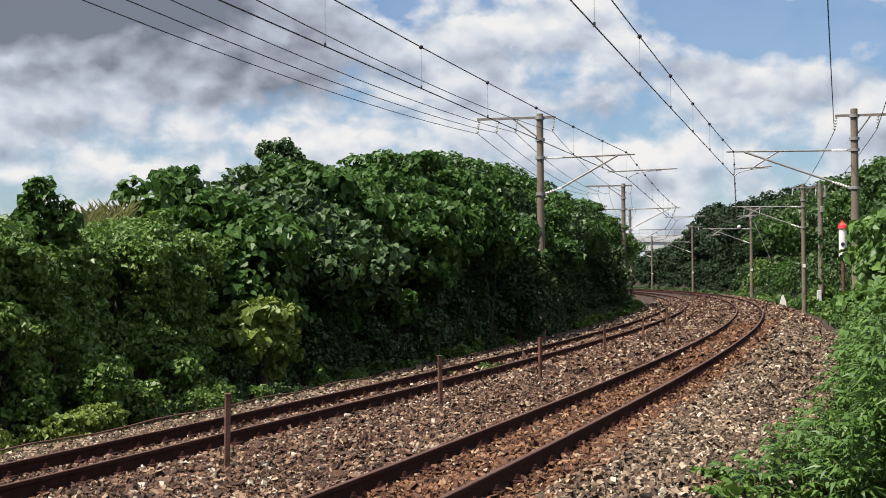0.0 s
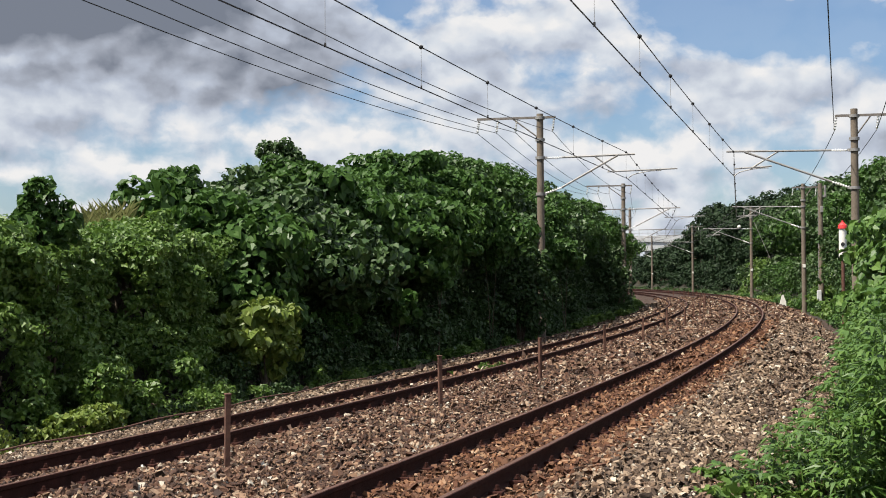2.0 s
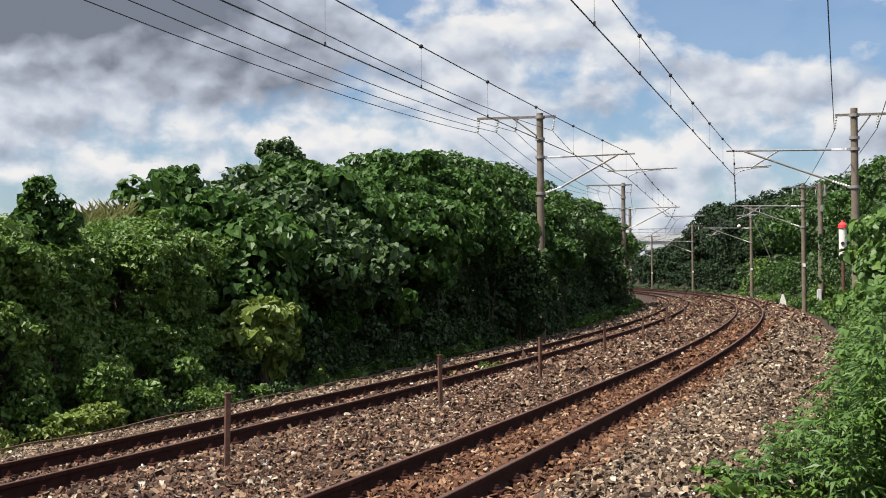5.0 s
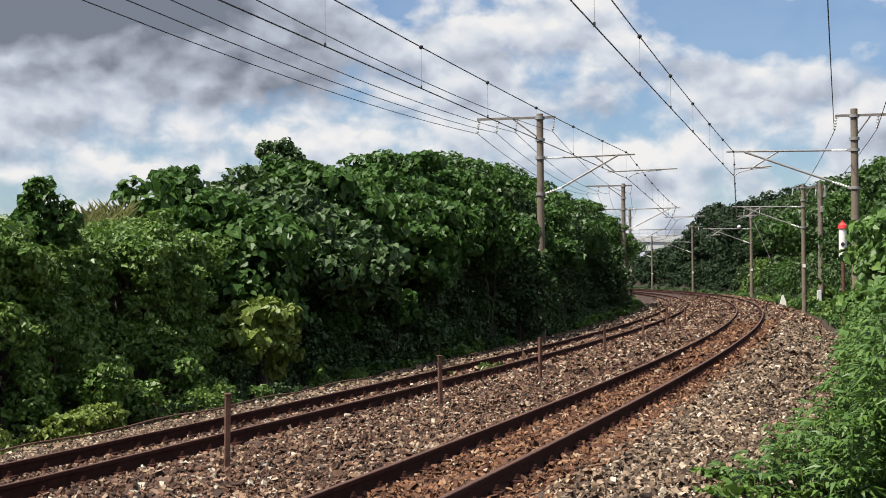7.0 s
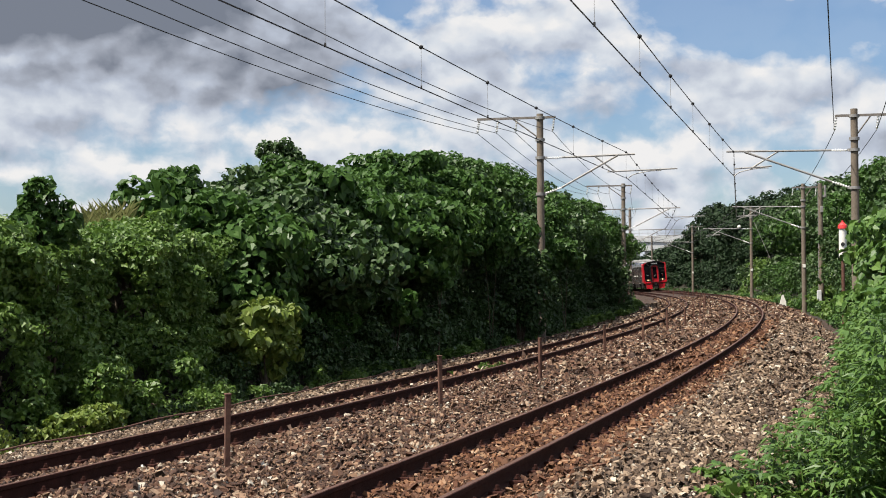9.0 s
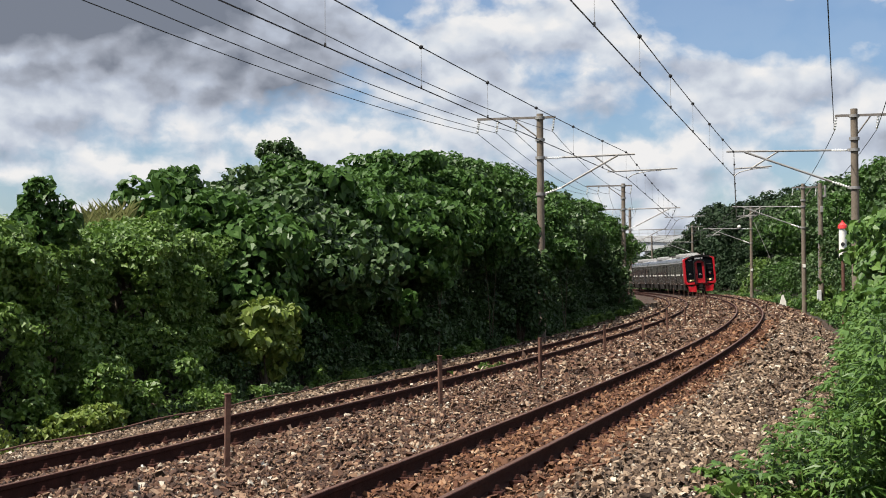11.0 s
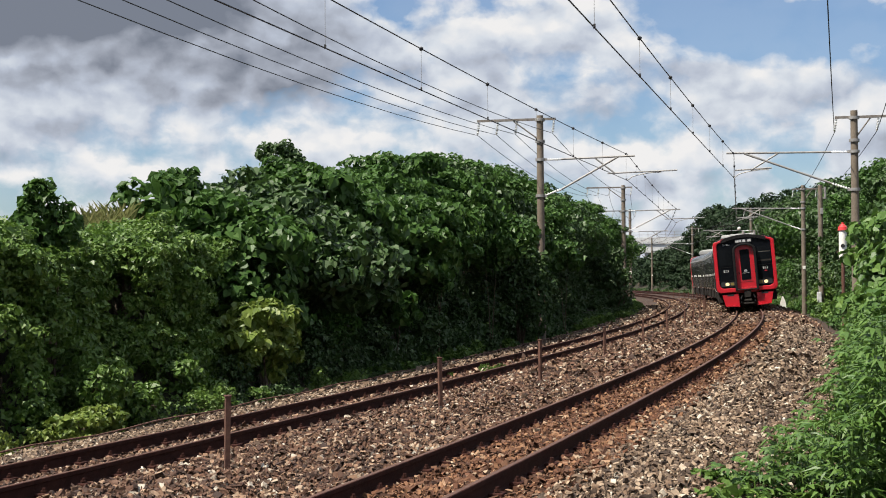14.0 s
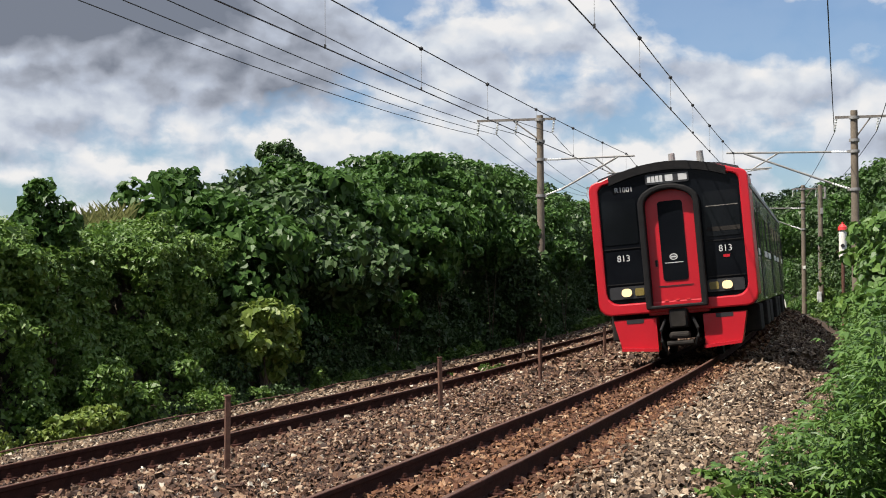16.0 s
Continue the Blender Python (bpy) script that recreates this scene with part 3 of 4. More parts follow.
catenary(RT_O, 0.82, "nearer track", 0.16, 0.09)
catenary(LT_O, 0.90, "farther track", -4.0, -0.03)
for x in (-2.24, -1.56, -0.88, 0.44):
    wire("feeder_wire", [track(s, lo + x + (1.12 if s < 0 else 0), tl - (0.98 if s < 0 else 0.63)) for s, lo, tl in zip(MAST_S, L_OFF, L_TOP)], 0.010, "dark feeder wire hung from crossarm insulators", 0.45, 12)
for x in (-0.64, 0.72):
    wire("feeder_wire", [track(s, R_OFF + x + (0.1 if s < 0 else 0), tr - 0.72) for s, tr in zip(MAST_S, R_TOP)], 0.012, "dark feeder wire hung from crossarm insulators", 0.38, 12)


# ---- lineside pole, marker and signs ----
def utility_pole(s, o, top):
    t = thing("utility_pole", mast_pose(s, o), "slim grey concrete cable pole with a steel side bracket", "pole")
    part("pole", tube((0, 0, -0.6), (0, 0, top), 0.17, 0.13, 16), M_CONC, t)
    bm = bmesh.new()
    add_tube(bm, (0.28, 0, top - 0.75), (0.28, 0, top - 0.1), 0.07)
    add_box(bm, 0.02, 0.34, -0.05, 0.05, top - 0.80, top - 0.70)
    part("side_bracket", bm, M_GALV, t)
    part("switch_box", box(-0.02, 0.15, -0.24, -0.13, top - 1.7, top - 1.35, 0.02), M_GALV, t)
    part("cable_pipe", tube((-0.15, -0.06, -0.4), (-0.13, -0.05, top - 0.4), 0.022), M_GALV, t)
    part("footing", box(-0.28, -0.02, -0.45, -0.2, -0.7, 0.75, 0.03), M_PALECONC, t)
    return t


utility_pole(80.9, 4.5, 6.98)


def warning_column(s, o):
    t = thing("warning_column", mast_pose(s, o), "white cylinder lamp with red cap on a rusty pole", "signal")
    part("pole", tube((0, 0, -0.3), (0, 0, 2.02), 0.045, seg=12), M_RUST, t, "rust-flecked yellow-brown pole")
    part("housing", tube((0, 0, 2.0), (0, 0, 2.76), 0.098, seg=20), M_WHITE, t, "white painted cylinder")
    bm = bmesh.new()
    add_tube(bm, (0, 0, 2.765), (0, 0, 2.85), 0.125, 0.115, 20)
    add_tube(bm, (0, 0, 2.85), (0, 0, 2.93), 0.115, 0.04, 20)
    add_tube(bm, (0, 0, 2.93), (0, 0, 2.98), 0.025, seg=8)
    part("cap", bm, M_REDCAP, t, "red conical cap")
    part("lens", tube((0, -0.09, 2.36), (0, -0.115, 2.36), 0.05, seg=16), M_BLACK, t, "round dark lens")
    part("label_plate", box(-0.04, 0.04, -0.108, -0.094, 2.18, 2.22), M_BLACK, t)
    return t


warning_column(32.3, 3.0)
t = thing("distance_marker", mast_pose(93.5, 3.1), "small white triangular marker block beside the ballast", "marker")
bm = prism([(-0.26, -0.55), (0.26, -0.55), (0.22, -0.1), (0.06, 0.35), (-0.02, 0.35)], -0.12, 0.12)
part("block", bm, M_WHITE, t)


# ---- the far overpass ----
def overpass():
    t = thing("overpass", Matrix.Translation((52, 389, 0)) @ pose(0, 0, 0, 0, 0, -6), "pale concrete road overpass far along the line", "bridge")
    part("deck", box(-70, 60, -4, 4, 8.6, 11.4, 0.1), M_PALECONC, t)
    part("parapet", box(-70, 60, -4.35, -4.02, 11.0, 12.7, 0.05), M_PALECONC, t)
    for x in (-1.0, 22):
        part("pier", box(x - 1.1, x + 1.1, -2.5, 2.5, -2, 8.55, 0.1), M_PALECONC, t)
    part("abutment", box(1.4, 11.5, -3, 3, 1, 8.55, 0.1), M_PALECONC, t)
    for i in range(50):
        x = -60 + 2.3 * i
        part("railing_post", box(x - 0.06, x + 0.06, -4.25, -4.13, 12.7, 14.3), M_GALV, t)
    for z in (13.3, 14.2):
        part("railing_bar", box(-62, 56, -4.23, -4.15, z, z + 0.08), M_GALV, t)


overpass()


# ---- growth ----
def foliage(lumps, n, size, seed, up=0.55, droop=0.5, width=0.85, shell=(0.72, 1.06), fold=0.16, sprays=11, heart=False):
    """Arrays of folded pointed leaves near the surface of a heap of lumps (x, y, z, rx, ry, rz)."""
    r = np.random.RandomState(seed)
    Big = np.array(lumps, float)
    # sprays standing out of each lump, most of them above
    subs = [Big * np.array([1, 1, 1, 0.86, 0.86, 0.86])]
    for j in range(sprays):
        q = r.normal(size=(len(Big), 3)) + np.array([0, 0, 0.35])
        q /= np.linalg.norm(q, axis=1)[:, None]
        k0 = r.uniform(0.24, 0.46, (len(Big), 1))
        subs.append(np.concatenate([Big[:, :3] + q * Big[:, 3:] * r.uniform(0.78, 1.08, (len(Big), 1)), Big[:, 3:] * k0 * np.array([1.1, 1.1, 0.75])], 1))
    Lm = np.concatenate(subs)
    area = (Lm[:, 3] * Lm[:, 4] + Lm[:, 4] * Lm[:, 5] + Lm[:, 3] * Lm[:, 5])
    k = r.choice(len(Lm), int(n * 1.9), p=area / area.sum())
    d = r.normal(size=(len(k), 3))
    d /= np.linalg.norm(d, axis=1)[:, None]
    wob = 1 + 0.16 * np.sin(d[:, 0] * 7 + k) * np.sin(d[:, 1] * 6 + 2 * k) + 0.10 * np.sin(d[:, 2] * 13 + d[:, 0] * 9 + k)
    rad = r.uniform(shell[0], shell[1], len(k)) * wob * (1 + 0.2 * r.rand(len(k)) ** 6)
    P = Lm[k, :3] + d * Lm[k, 3:] * rad[:, None]
    inside = np.zeros(len(k), bool)
    for j in range(len(Big)):
        q = (((P - Big[j, :3]) / Big[j, 3:]) ** 2).sum(1)
        inside |= q < 0.42
    ok = ~inside & (P[:, 2] > ground_z(P[:, 0], P[:, 1]) - 0.05)
    P, nrm = P[ok][:n], (d / Lm[k, 3:])[ok][:n]
    n = len(P)
    nrm /= np.linalg.norm(nrm, axis=1)[:, None]
    nrm = nrm + np.array([0, 0, up]) + r.normal(scale=0.38, size=(n, 3))
    nrm /= np.linalg.norm(nrm, axis=1)[:, None]
    ax = r.normal(size=(n, 3)) * 0.8 + np.array([0, 0, -droop * 2])
    ax -= nrm * (ax * nrm).sum(1)[:, None]
    ax /= np.linalg.norm(ax, axis=1)[:, None] + 1e-9
    sd = np.cross(nrm, ax)
    sz = size * r.lognormal(0, 0.28, n)[:, None]
    w = width * 0.5
    base = P - ax * sz * 0.5
    V = np.stack([base, base + (ax * 0.38 + sd * w + nrm * fold) * sz, base + ax * sz * 1.05 - nrm * 0.12 * sz, base + (ax * 0.38 - sd * w + nrm * fold) * sz], 1)
    if heart:
        # broad leaf with round shoulders either side of its midrib and a drawn-out tip
        L_, N_ = ax * sz, nrm * sz
        S_ = sd * sz * w
        V = np.stack([base, base + L_ * 0.08 + S_ * 0.75 + N_ * fold, base + L_ * 0.48 + S_ + N_ * fold * 0.9, base + L_ * 1.08 - N_ * 0.16, base + L_ * 0.48 - S_ + N_ * fold * 0.9, base + L_ * 0.08 - S_ * 0.75 + N_ * fold], 1)
        F = np.array([(0, 1, 2), (0, 2, 3), (0, 3, 4), (0, 4, 5)])
    else:
        F = np.array([(0, 1, 2), (0, 2, 3)])
    return V.reshape(-1, 3), (F[None] + (np.arange(n) * V.shape[1])[:, None, None]).reshape(-1, 3)


def bush(name, foot, lumps, n, size, mat, seed, label, category="bush", group="", limbs=5, thick=1.0, **kw):
    """A shrub: Empty at its foot, woody limbs and a crown of leaves. Lumps are in world metres."""
    f = Vector(foot)
    t = thing(name, Matrix.Translation(f), label, category, group)
    lo = [(x - f.x, y - f.y, z - f.z, a, b, c) for x, y, z, a, b, c in lumps]
    V, Fc = foliage(lumps, n, size, seed, **kw)
    part("crown", mesh_np("crown", V - np.array(f), Fc, mat), None, t)
    rr = random.Random(seed)
    for i in range(limbs):
        x, y, z, a, b, c = lo[i % len(lo)]
        e = Vector((x + rr.uniform(-0.5, 0.5) * a, y + rr.uniform(-0.5, 0.5) * b, z + rr.uniform(0.0, 0.55) * c))
        mid = e * 0.5 + Vector((rr.uniform(-0.25, 0.25), rr.uniform(-0.25, 0.25), 0.2)) * thick
        part("limb", add_path(bmesh.new(), [(0, 0, -0.3), mid * 0.5, mid, e], [0.05 * thick, 0.04 * thick, 0.03 * thick, 0.01 * thick], 6), M_BARK, t)
    return t


def gz(s, o):
    p = track(s, o)
    return float(ground_z(p.x, p.y))


def lump(s, o, z, rs_, ro, rz):
    p = track(s, o, z)
    return (p.x, p.y, p.z, ro * 0.9 + rs_ * 0.1, rs_ * 0.9 + ro * 0.1, rz)


# crest of the growth along the far side of the line: distance along, height
CREST_S = [-12, 4, 11, 14, 15.8, 17.2, 18.3, 19.7, 21.6, 24.4, 27.8, 31.4, 36, 40.2, 49.6, 57.7, 67.2, 76, 87, 98, 110]
CREST_Z = [2.0, 2.2, 2.45, 2.55, 2.6, 2.65, 2.7, 3.1, 3.75, 4.0, 4.65, 4.9, 5.2, 5.4, 6.1, 6.3, 6.3, 5.7, 6.6, 6.3, 5.6]


def crest(s):
    return float(np.interp(s, CREST_S, CREST_Z))


LEAVES = 1.0
rb = random.Random(7)
s = 0.5
while s < 108:
    step = 2.3 if s < 36 else 3.4
    vine = s < 19.3
    seen = s > 8.5
    top, bulge = crest(s) + (rb.uniform(-0.12, 0.12) if vine else rb.uniform(-0.45, 0.2)), rb.uniform(-0.5, 0.35)
    lumps = []
    near = float(np.interp(s, [32, 42, 52, 66, 80, 92, 108], [0, 0.45, -0.15, -0.3, 0.1, 0.35, 0.1]))
    face = []
    if vine:
        # steep bank hung with creeper, in bays, leaning back a little
        bay = 0.28 * math.sin(s * 1.15 + 0.6)
        for i in range(18):
            row = i // 3
            o = -8.5 - 0.15 * row + bay + rb.uniform(-0.25, 0.2)
            rr = rb.uniform(0.3, 0.58)
            face.append(lump(s + (i % 3 - 1) * 0.77 + rb.uniform(-0.3, 0.3), o, -0.6 + (top + 0.1) * row / 5.5, rr, rr * 0.85, rr * 0.8))
        for i in range(9):
            v = (i % 3) / 2
            rr = rb.uniform(0.36, 0.66)
            lumps.append(lump(s + (i // 3 - 1) * 0.77 + rb.uniform(-0.3, 0.3), -9.15 - 1.3 * v + bay + rb.uniform(-0.2, 0.25), top - 0.62 + 0.2 * v + rb.uniform(-0.25, 0.15), rr, rr, rr * 0.72))
    else:
        for i in range(8):
            # low growth drawn back under the crown
            o = -9.0 + near + rb.uniform(-0.35, 0.25) + (0.7 if i < 2 else 0)
            zt = -0.35 + top * (0.14 + 0.5 * i / 7)
            rr = rb.uniform(0.4, 0.75)
            face.append(lump(s + rb.uniform(-1.2, 1.2) * step / 2, o, max(gz(s, o), zt - rr * 0.6), rr, rr, rr * 0.8))
        for i in range(6):
            # crown standing out over it
            v = i / 5
            rz, rr = rb.uniform(0.6, 1.1), rb.uniform(0.75, 1.25)
            o = -8.35 + near - 2.2 * v + rb.uniform(-0.3, 0.3) - bulge
            zt = top * (0.76 + 0.27 * v) + rb.uniform(-0.25, 0.1)
            lumps.append(lump(s + rb.uniform(-0.8, 0.8) * step / 2, o, max(gz(s, o), zt - rz), rr, rr, rz))
    mat = M_WEED if vine else rb.choice([M_LEAF, M_LEAF, M_LEAF, M_LEAF_DARK_SHADE])
    broad = 19.3 <= s < 45
    n = 2500 if not seen else 9500 if vine else 4600 if broad else 5200
    # Past the vines, the darker leaf colour imitates shade beneath the crowns.
    bush("creeper", track(s, -9.2, gz(s, -9.2)), face, 2500 if not seen else 9500 if vine else 3600, 0.08 if vine else 0.11 if s < 36 else 0.14, M_WEED if vine else M_LEAF_DARK_SHADE, 3100 + int(s * 3), "small-leaved creeper on the steep bank under the shrubs", "creeper", "creepers on the bank", 2, 0.5, up=0.4 if vine else 0.55)
    bush("shrub", track(s, -9.6, gz(s, -9.6)), lumps, n, 0.08 if vine else 0.165 if broad else 0.15, mat, 100 + int(s * 3), "dense green broad-leaved shrub draped in vines on the cutting slope" if not vine else "tangle of small-leaved green creepers on the cutting slope", "bush", "shrubs along the cutting", 6, shell=(0.8, 1.06), heart=broad, width=0.95 if broad else 0.85, droop=0.8 if broad else 0.5)
    s += step
# forms that stand out of the hedge
for s, o, z, a_, c_, n, sz, mat, lab in (
        (18.9, -7.75, 0.45, 0.9, 0.8, 2600, 0.14, M_LEAF_YELLOW, "sunlit yellow-green bush leaning out of the hedge"),
        (13.1, -9.0, 2.50, 0.55, 0.62, 1500, 0.12, M_LEAF, "small drooping tree rising above the creepers"),
        (12.2, -7.75, 0.05, 0.45, 0.55, 1500, 0.085, M_WEED, "leafy shoots leaning out of the shaded bank"),
        (13.3, -7.6, -0.40, 0.4, 0.4, 1200, 0.08, M_WEED, "leafy shoots leaning out of the shaded bank"),
        (11.2, -7.35, -0.50, 0.55, 0.35, 2200, 0.08, M_LEAF_YELLOW, "round yellow-green bush at the foot of the bank"),
        (28.7, -10.7, 4.30, 0.95, 0.95, 4600, 0.10, M_LEAF_DARK_SHADE, "round dark-leaved bush above the hedge"),
        (23.6, -7.9, 0.5, 0.45, 0.4, 520, 0.15, M_LEAF, "leafy spray reaching out of the shaded hedge"),
        (27.2, -7.75, 0.9, 0.5, 0.5, 600, 0.15, M_LEAF, "leafy spray reaching out of the shaded hedge"),
        (31.5, -7.7, 1.7, 0.55, 0.5, 640, 0.15, M_LEAF, "leafy spray reaching out of the shaded hedge"),
        (37.0, -7.4, 2.3, 0.6, 0.6, 700, 0.16, M_LEAF, "leafy spray reaching out of the shaded hedge"),
        (50.5, -7.1, 2.4, 0.7, 0.7, 800, 0.18, M_LEAF, "leafy spray reaching out of the shaded hedge"),
        (21.8, -10.6, 3.15, 0.8, 0.8, 2200, 0.15, M_LEAF, "broad-leaved sapling at the top of the cutting"),
        (46.3, -10.3, 4.9, 2.6, 1.25, 6500, 0.18, M_LEAF, "broad dome of pale green leaves over the hedge"),
        (41.4, -7.3, 1.3, 1.0, 1.9, 4200, 0.15, M_LEAF_DARK_SHADE, "dark shrub growing round the foot of a mast"),
        (79.5, -7.5, 1.5, 1.0, 2.2, 3000, 0.18, M_LEAF_DARK_SHADE, "dark shrub growing round the foot of a mast")):
    p_ = track(s, o)
    q_ = random.Random(int(s * 10))
    lumps = [(p_.x + q_.uniform(-0.6, 0.6) * a_, p_.y + q_.uniform(-0.6, 0.6) * a_, z + q_.uniform(-0.5, 0.45) * c_, a_ * 0.55, a_ * 0.55, c_ * 0.55) for i in range(7)]
    bush("bush", track(s, o, gz(s, o)), lumps, n, sz, mat, 40 + int(s * 3), lab, limbs=2 if "spray" in lab else 5, thick=0.35 if "spray" in lab else 1.0, heart=15 < s < 40)
# tall dry grass on the top of the bank
r_ = np.random.RandomState(9)
gs, go = r_.uniform(17.0, 19.9, 900), r_.uniform(-12.2, -10.9, 900)
P0 = track_np(gs, go, np.zeros(900))
P0[:, 2] = np.interp(gs, CREST_S, CREST_Z) - 0.45
hh = r_.uniform(0.2, 0.62, (900, 1))
ln_ = r_.normal(scale=0.16, size=(900, 3)) * np.array([1, 1, 0])
sd_ = r_.normal(size=(900, 3)) * np.array([1, 1, 0])
sd_ /= np.linalg.norm(sd_, axis=1)[:, None]
V = np.stack([P0 - sd_ * 0.006, P0 + sd_ * 0.006, P0 + ln_ * 0.5 + np.array([0, 0, 0.6]) * hh + sd_ * 0.004, P0 + ln_ * 1.3 + np.array([0, 0, 1.0]) * hh], 1)
F_ = np.array([(0, 1, 2, 3)])[None] + (np.arange(900) * 4)[:, None, None]
tagged(new("dry_grass", mesh_np("dry_grass", V.reshape(-1, 3), F_.reshape(-1, 4), M_DRY)), "tall dry yellow grass on top of the bank", "grass", kind="stuff")

# far trees along both sides, some of them unseen and added for reflections
def tree(s, o, top, spread, mat, seed, size=0.34, n=3800, label="leafy green tree at the edge of the cutting, or added unseen for reflections"):
    z0 = gz(s, o)
    r = random.Random(seed)
    h = top - z0
    lumps = []
    for i in range(11):
        u = r.uniform(0.25, 0.92)
        w_ = spread * math.sin(min(1, u * 0.8 + 0.28) * math.pi) * 0.9
        a = r.uniform(0, 6.28)
        p = track(s, o)
        rr = spread * r.uniform(0.34, 0.52)
        lumps.append((p.x + math.cos(a) * w_ * r.uniform(0.3, 1), p.y + math.sin(a) * w_ * r.uniform(0.3, 1), z0 + h * u - rr * 0.3, rr, rr, rr * 0.72))
    f = track(s, o, z0)
    t = thing("tree", Matrix.Translation(f), label, "tree", "trees beside the line")
    V, Fc = foliage(lumps, n, size, seed)
    part("crown", mesh_np("crown", V - np.array(f), Fc, mat), None, t)
    bm = add_path(bmesh.new(), [(0, 0, -0.4), (0.1, 0, h * 0.3), (0.0, 0.15, h * 0.55), (0.1, 0.1, h * 0.85)], [0.2, 0.16, 0.11, 0.03], 8)
    for x, y, z, a, b, c in lumps[:7]:
        add_path(bm, [(0.05, 0, h * 0.3), ((x - f.x) * 0.5, (y - f.y) * 0.5, (z - f.z) * 0.75), (x - f.x, y - f.y, z - f.z)], [0.09, 0.06, 0.02], 6)
    part("trunk", bm, M_BARK, t)
    return t


rt = random.Random(21)
# Row hidden behind the hedge, added to darken reflections in the train's side.
for s, o, top, sp in ((114, -13, 7.0, 3.4), (126, -13, 7.0, 3.2), (140, -14, 7.5, 3.6), (154, -13, 7.5, 3.6), (166, -12.5, 7, 3.6), (178, -12.5, 7, 3.6), (190, -12.5, 7, 3.6), (202, -12.5, 7, 3.6), (216, -12.5, 7, 3.8), (230, -12.5, 7, 3.8), (245, -12.5, 7, 3.8)):
    tree(s, o, top, sp, M_LEAF_DARK_SHADE, int(s * 7), 0.45, 1400)
# Unseen trees behind the camera, added to darken what the cab glass reflects.
for s, o in ((-34, -13), (-46, -4), (-50, 4), (-44, 12), (-30, 14), (-60, -14)):
    tree(s, o, 8.5, 4.0, M_LEAF_DARK_SHADE, 3000 + int(s * 3 + o), 0.5, 1200)
# wooded bank on the outer side
RS = [66, 79, 89, 104, 124, 149, 165, 178, 190, 202, 215, 240, 300]
RZ = [5.8, 7.8, 8.8, 9.2, 9.0, 9.8, 10.2, 11.4, 11.2, 8.0, 5.9, 4.4, 4.2]
s = 52.0
while s < 250:
    top = float(np.interp(s, RS, RZ))
    # Far crowns take the darker colour in place of a cloud's shadow.
    tree(s, rt.uniform(8.5, 10), top + rt.uniform(-0.7, 0.3), 3.0 + 0.008 * s, (M_LEAF_FAR if s > 143 else rt.choice([M_LEAF_DARK_SHADE, M_LEAF_DARK_SHADE, M_LEAF])), int(s * 11) + 1, 0.21 + 0.0006 * s, 5200)
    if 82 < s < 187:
        tree(s + 3, rt.uniform(14.5, 17), top + 1.8 + rt.uniform(-0.8, 0.8), 3.8 + 0.006 * s, M_LEAF_FAR if s > 122 else M_LEAF_DARK_SHADE, int(s * 11) + 2, 0.30, 3600)
    s += 5.2 if s < 150 else 7
# low growth at the foot of the wooded bank
s = 22.0
while s < 262:
    lumps = [lump(s + rt.uniform(-2, 2), rt.uniform(4.8, 7.8) + 0.004 * s, gz(s, 5.6) + rt.uniform(0.1, 1.5 + 0.006 * s), rt.uniform(0.9, 1.5), rt.uniform(0.8, 1.3), rt.uniform(0.6, 1.1)) for i in range(8)]
    # Past s = 150 the cloud shadow is put into the leaf colour.
    bush("bank_shrub", track(s, 6, gz(s, 6)), lumps, 4000 if s < 60 else 2000, 0.10 + 0.0008 * s, rt.choice([M_LEAF, M_WEED, M_LEAF_DARK_SHADE, M_LEAF_DARK_SHADE]) if s < 150 else M_LEAF_FAR, 900 + int(s * 5), "rank green undergrowth on the outer bank", "bush", "undergrowth on the outer bank", 4)
    s += 4.2
s = 30.0
while s < 250:
    lumps = [lump(s + rt.uniform(-2, 2), rt.uniform(3.8, 5.0) + 0.003 * s, gz(s, 4.2) + rt.uniform(-0.2, 0.35), rt.uniform(0.5, 0.9), rt.uniform(0.4, 0.6), rt.uniform(0.25, 0.55)) for i in range(8)]
    # Darker leaf colour past s = 150 continues the painted cloud shadow.
    bush("low_growth", track(s, 4.4, gz(s, 4.4)), lumps, 2200 if s < 75 else 1300, 0.08 + 0.0007 * s, rt.choice([M_WEED, M_LEAF, M_LEAF_DARK_SHADE]) if s < 150 else M_LEAF_DARK_SHADE, 1900 + int(s * 5), "low bright green growth along the ballast edge", "bush", "undergrowth on the outer bank", 2, 0.4)
    s += 3.4
# broad-leaved vine heap beside the camera's track
lumps = [lump(*v) for v in ((15.8, 3.4, 0.9, 0.7, 0.35, 0.6), (17, 3.52, 1.5, 0.8, 0.4, 0.6), (18.5, 3.55, 1.95, 0.9, 0.42, 0.6), (20.2, 3.65, 2.05, 1.0, 0.45, 0.55), (22.5, 3.75, 1.7, 1.1, 0.5, 0.6), (17, 3.95, 0.8, 1.1, 0.5, 0.7), (19, 4.15, 1.5, 1.3, 0.6, 0.9), (18, 3.4, 0.9, 0.9, 0.35, 0.6), (20.8, 3.5, 1.1, 1.1, 0.4, 0.7))]
bush("vine_heap", track(18.5, 3.9, gz(18.5, 3.9)), lumps, 6500, 0.125, M_FERN, 77, "heap of broad-leaved bright green vine", "vine", limbs=7, droop=0.55, heart=True, width=1.05, fold=0.1)


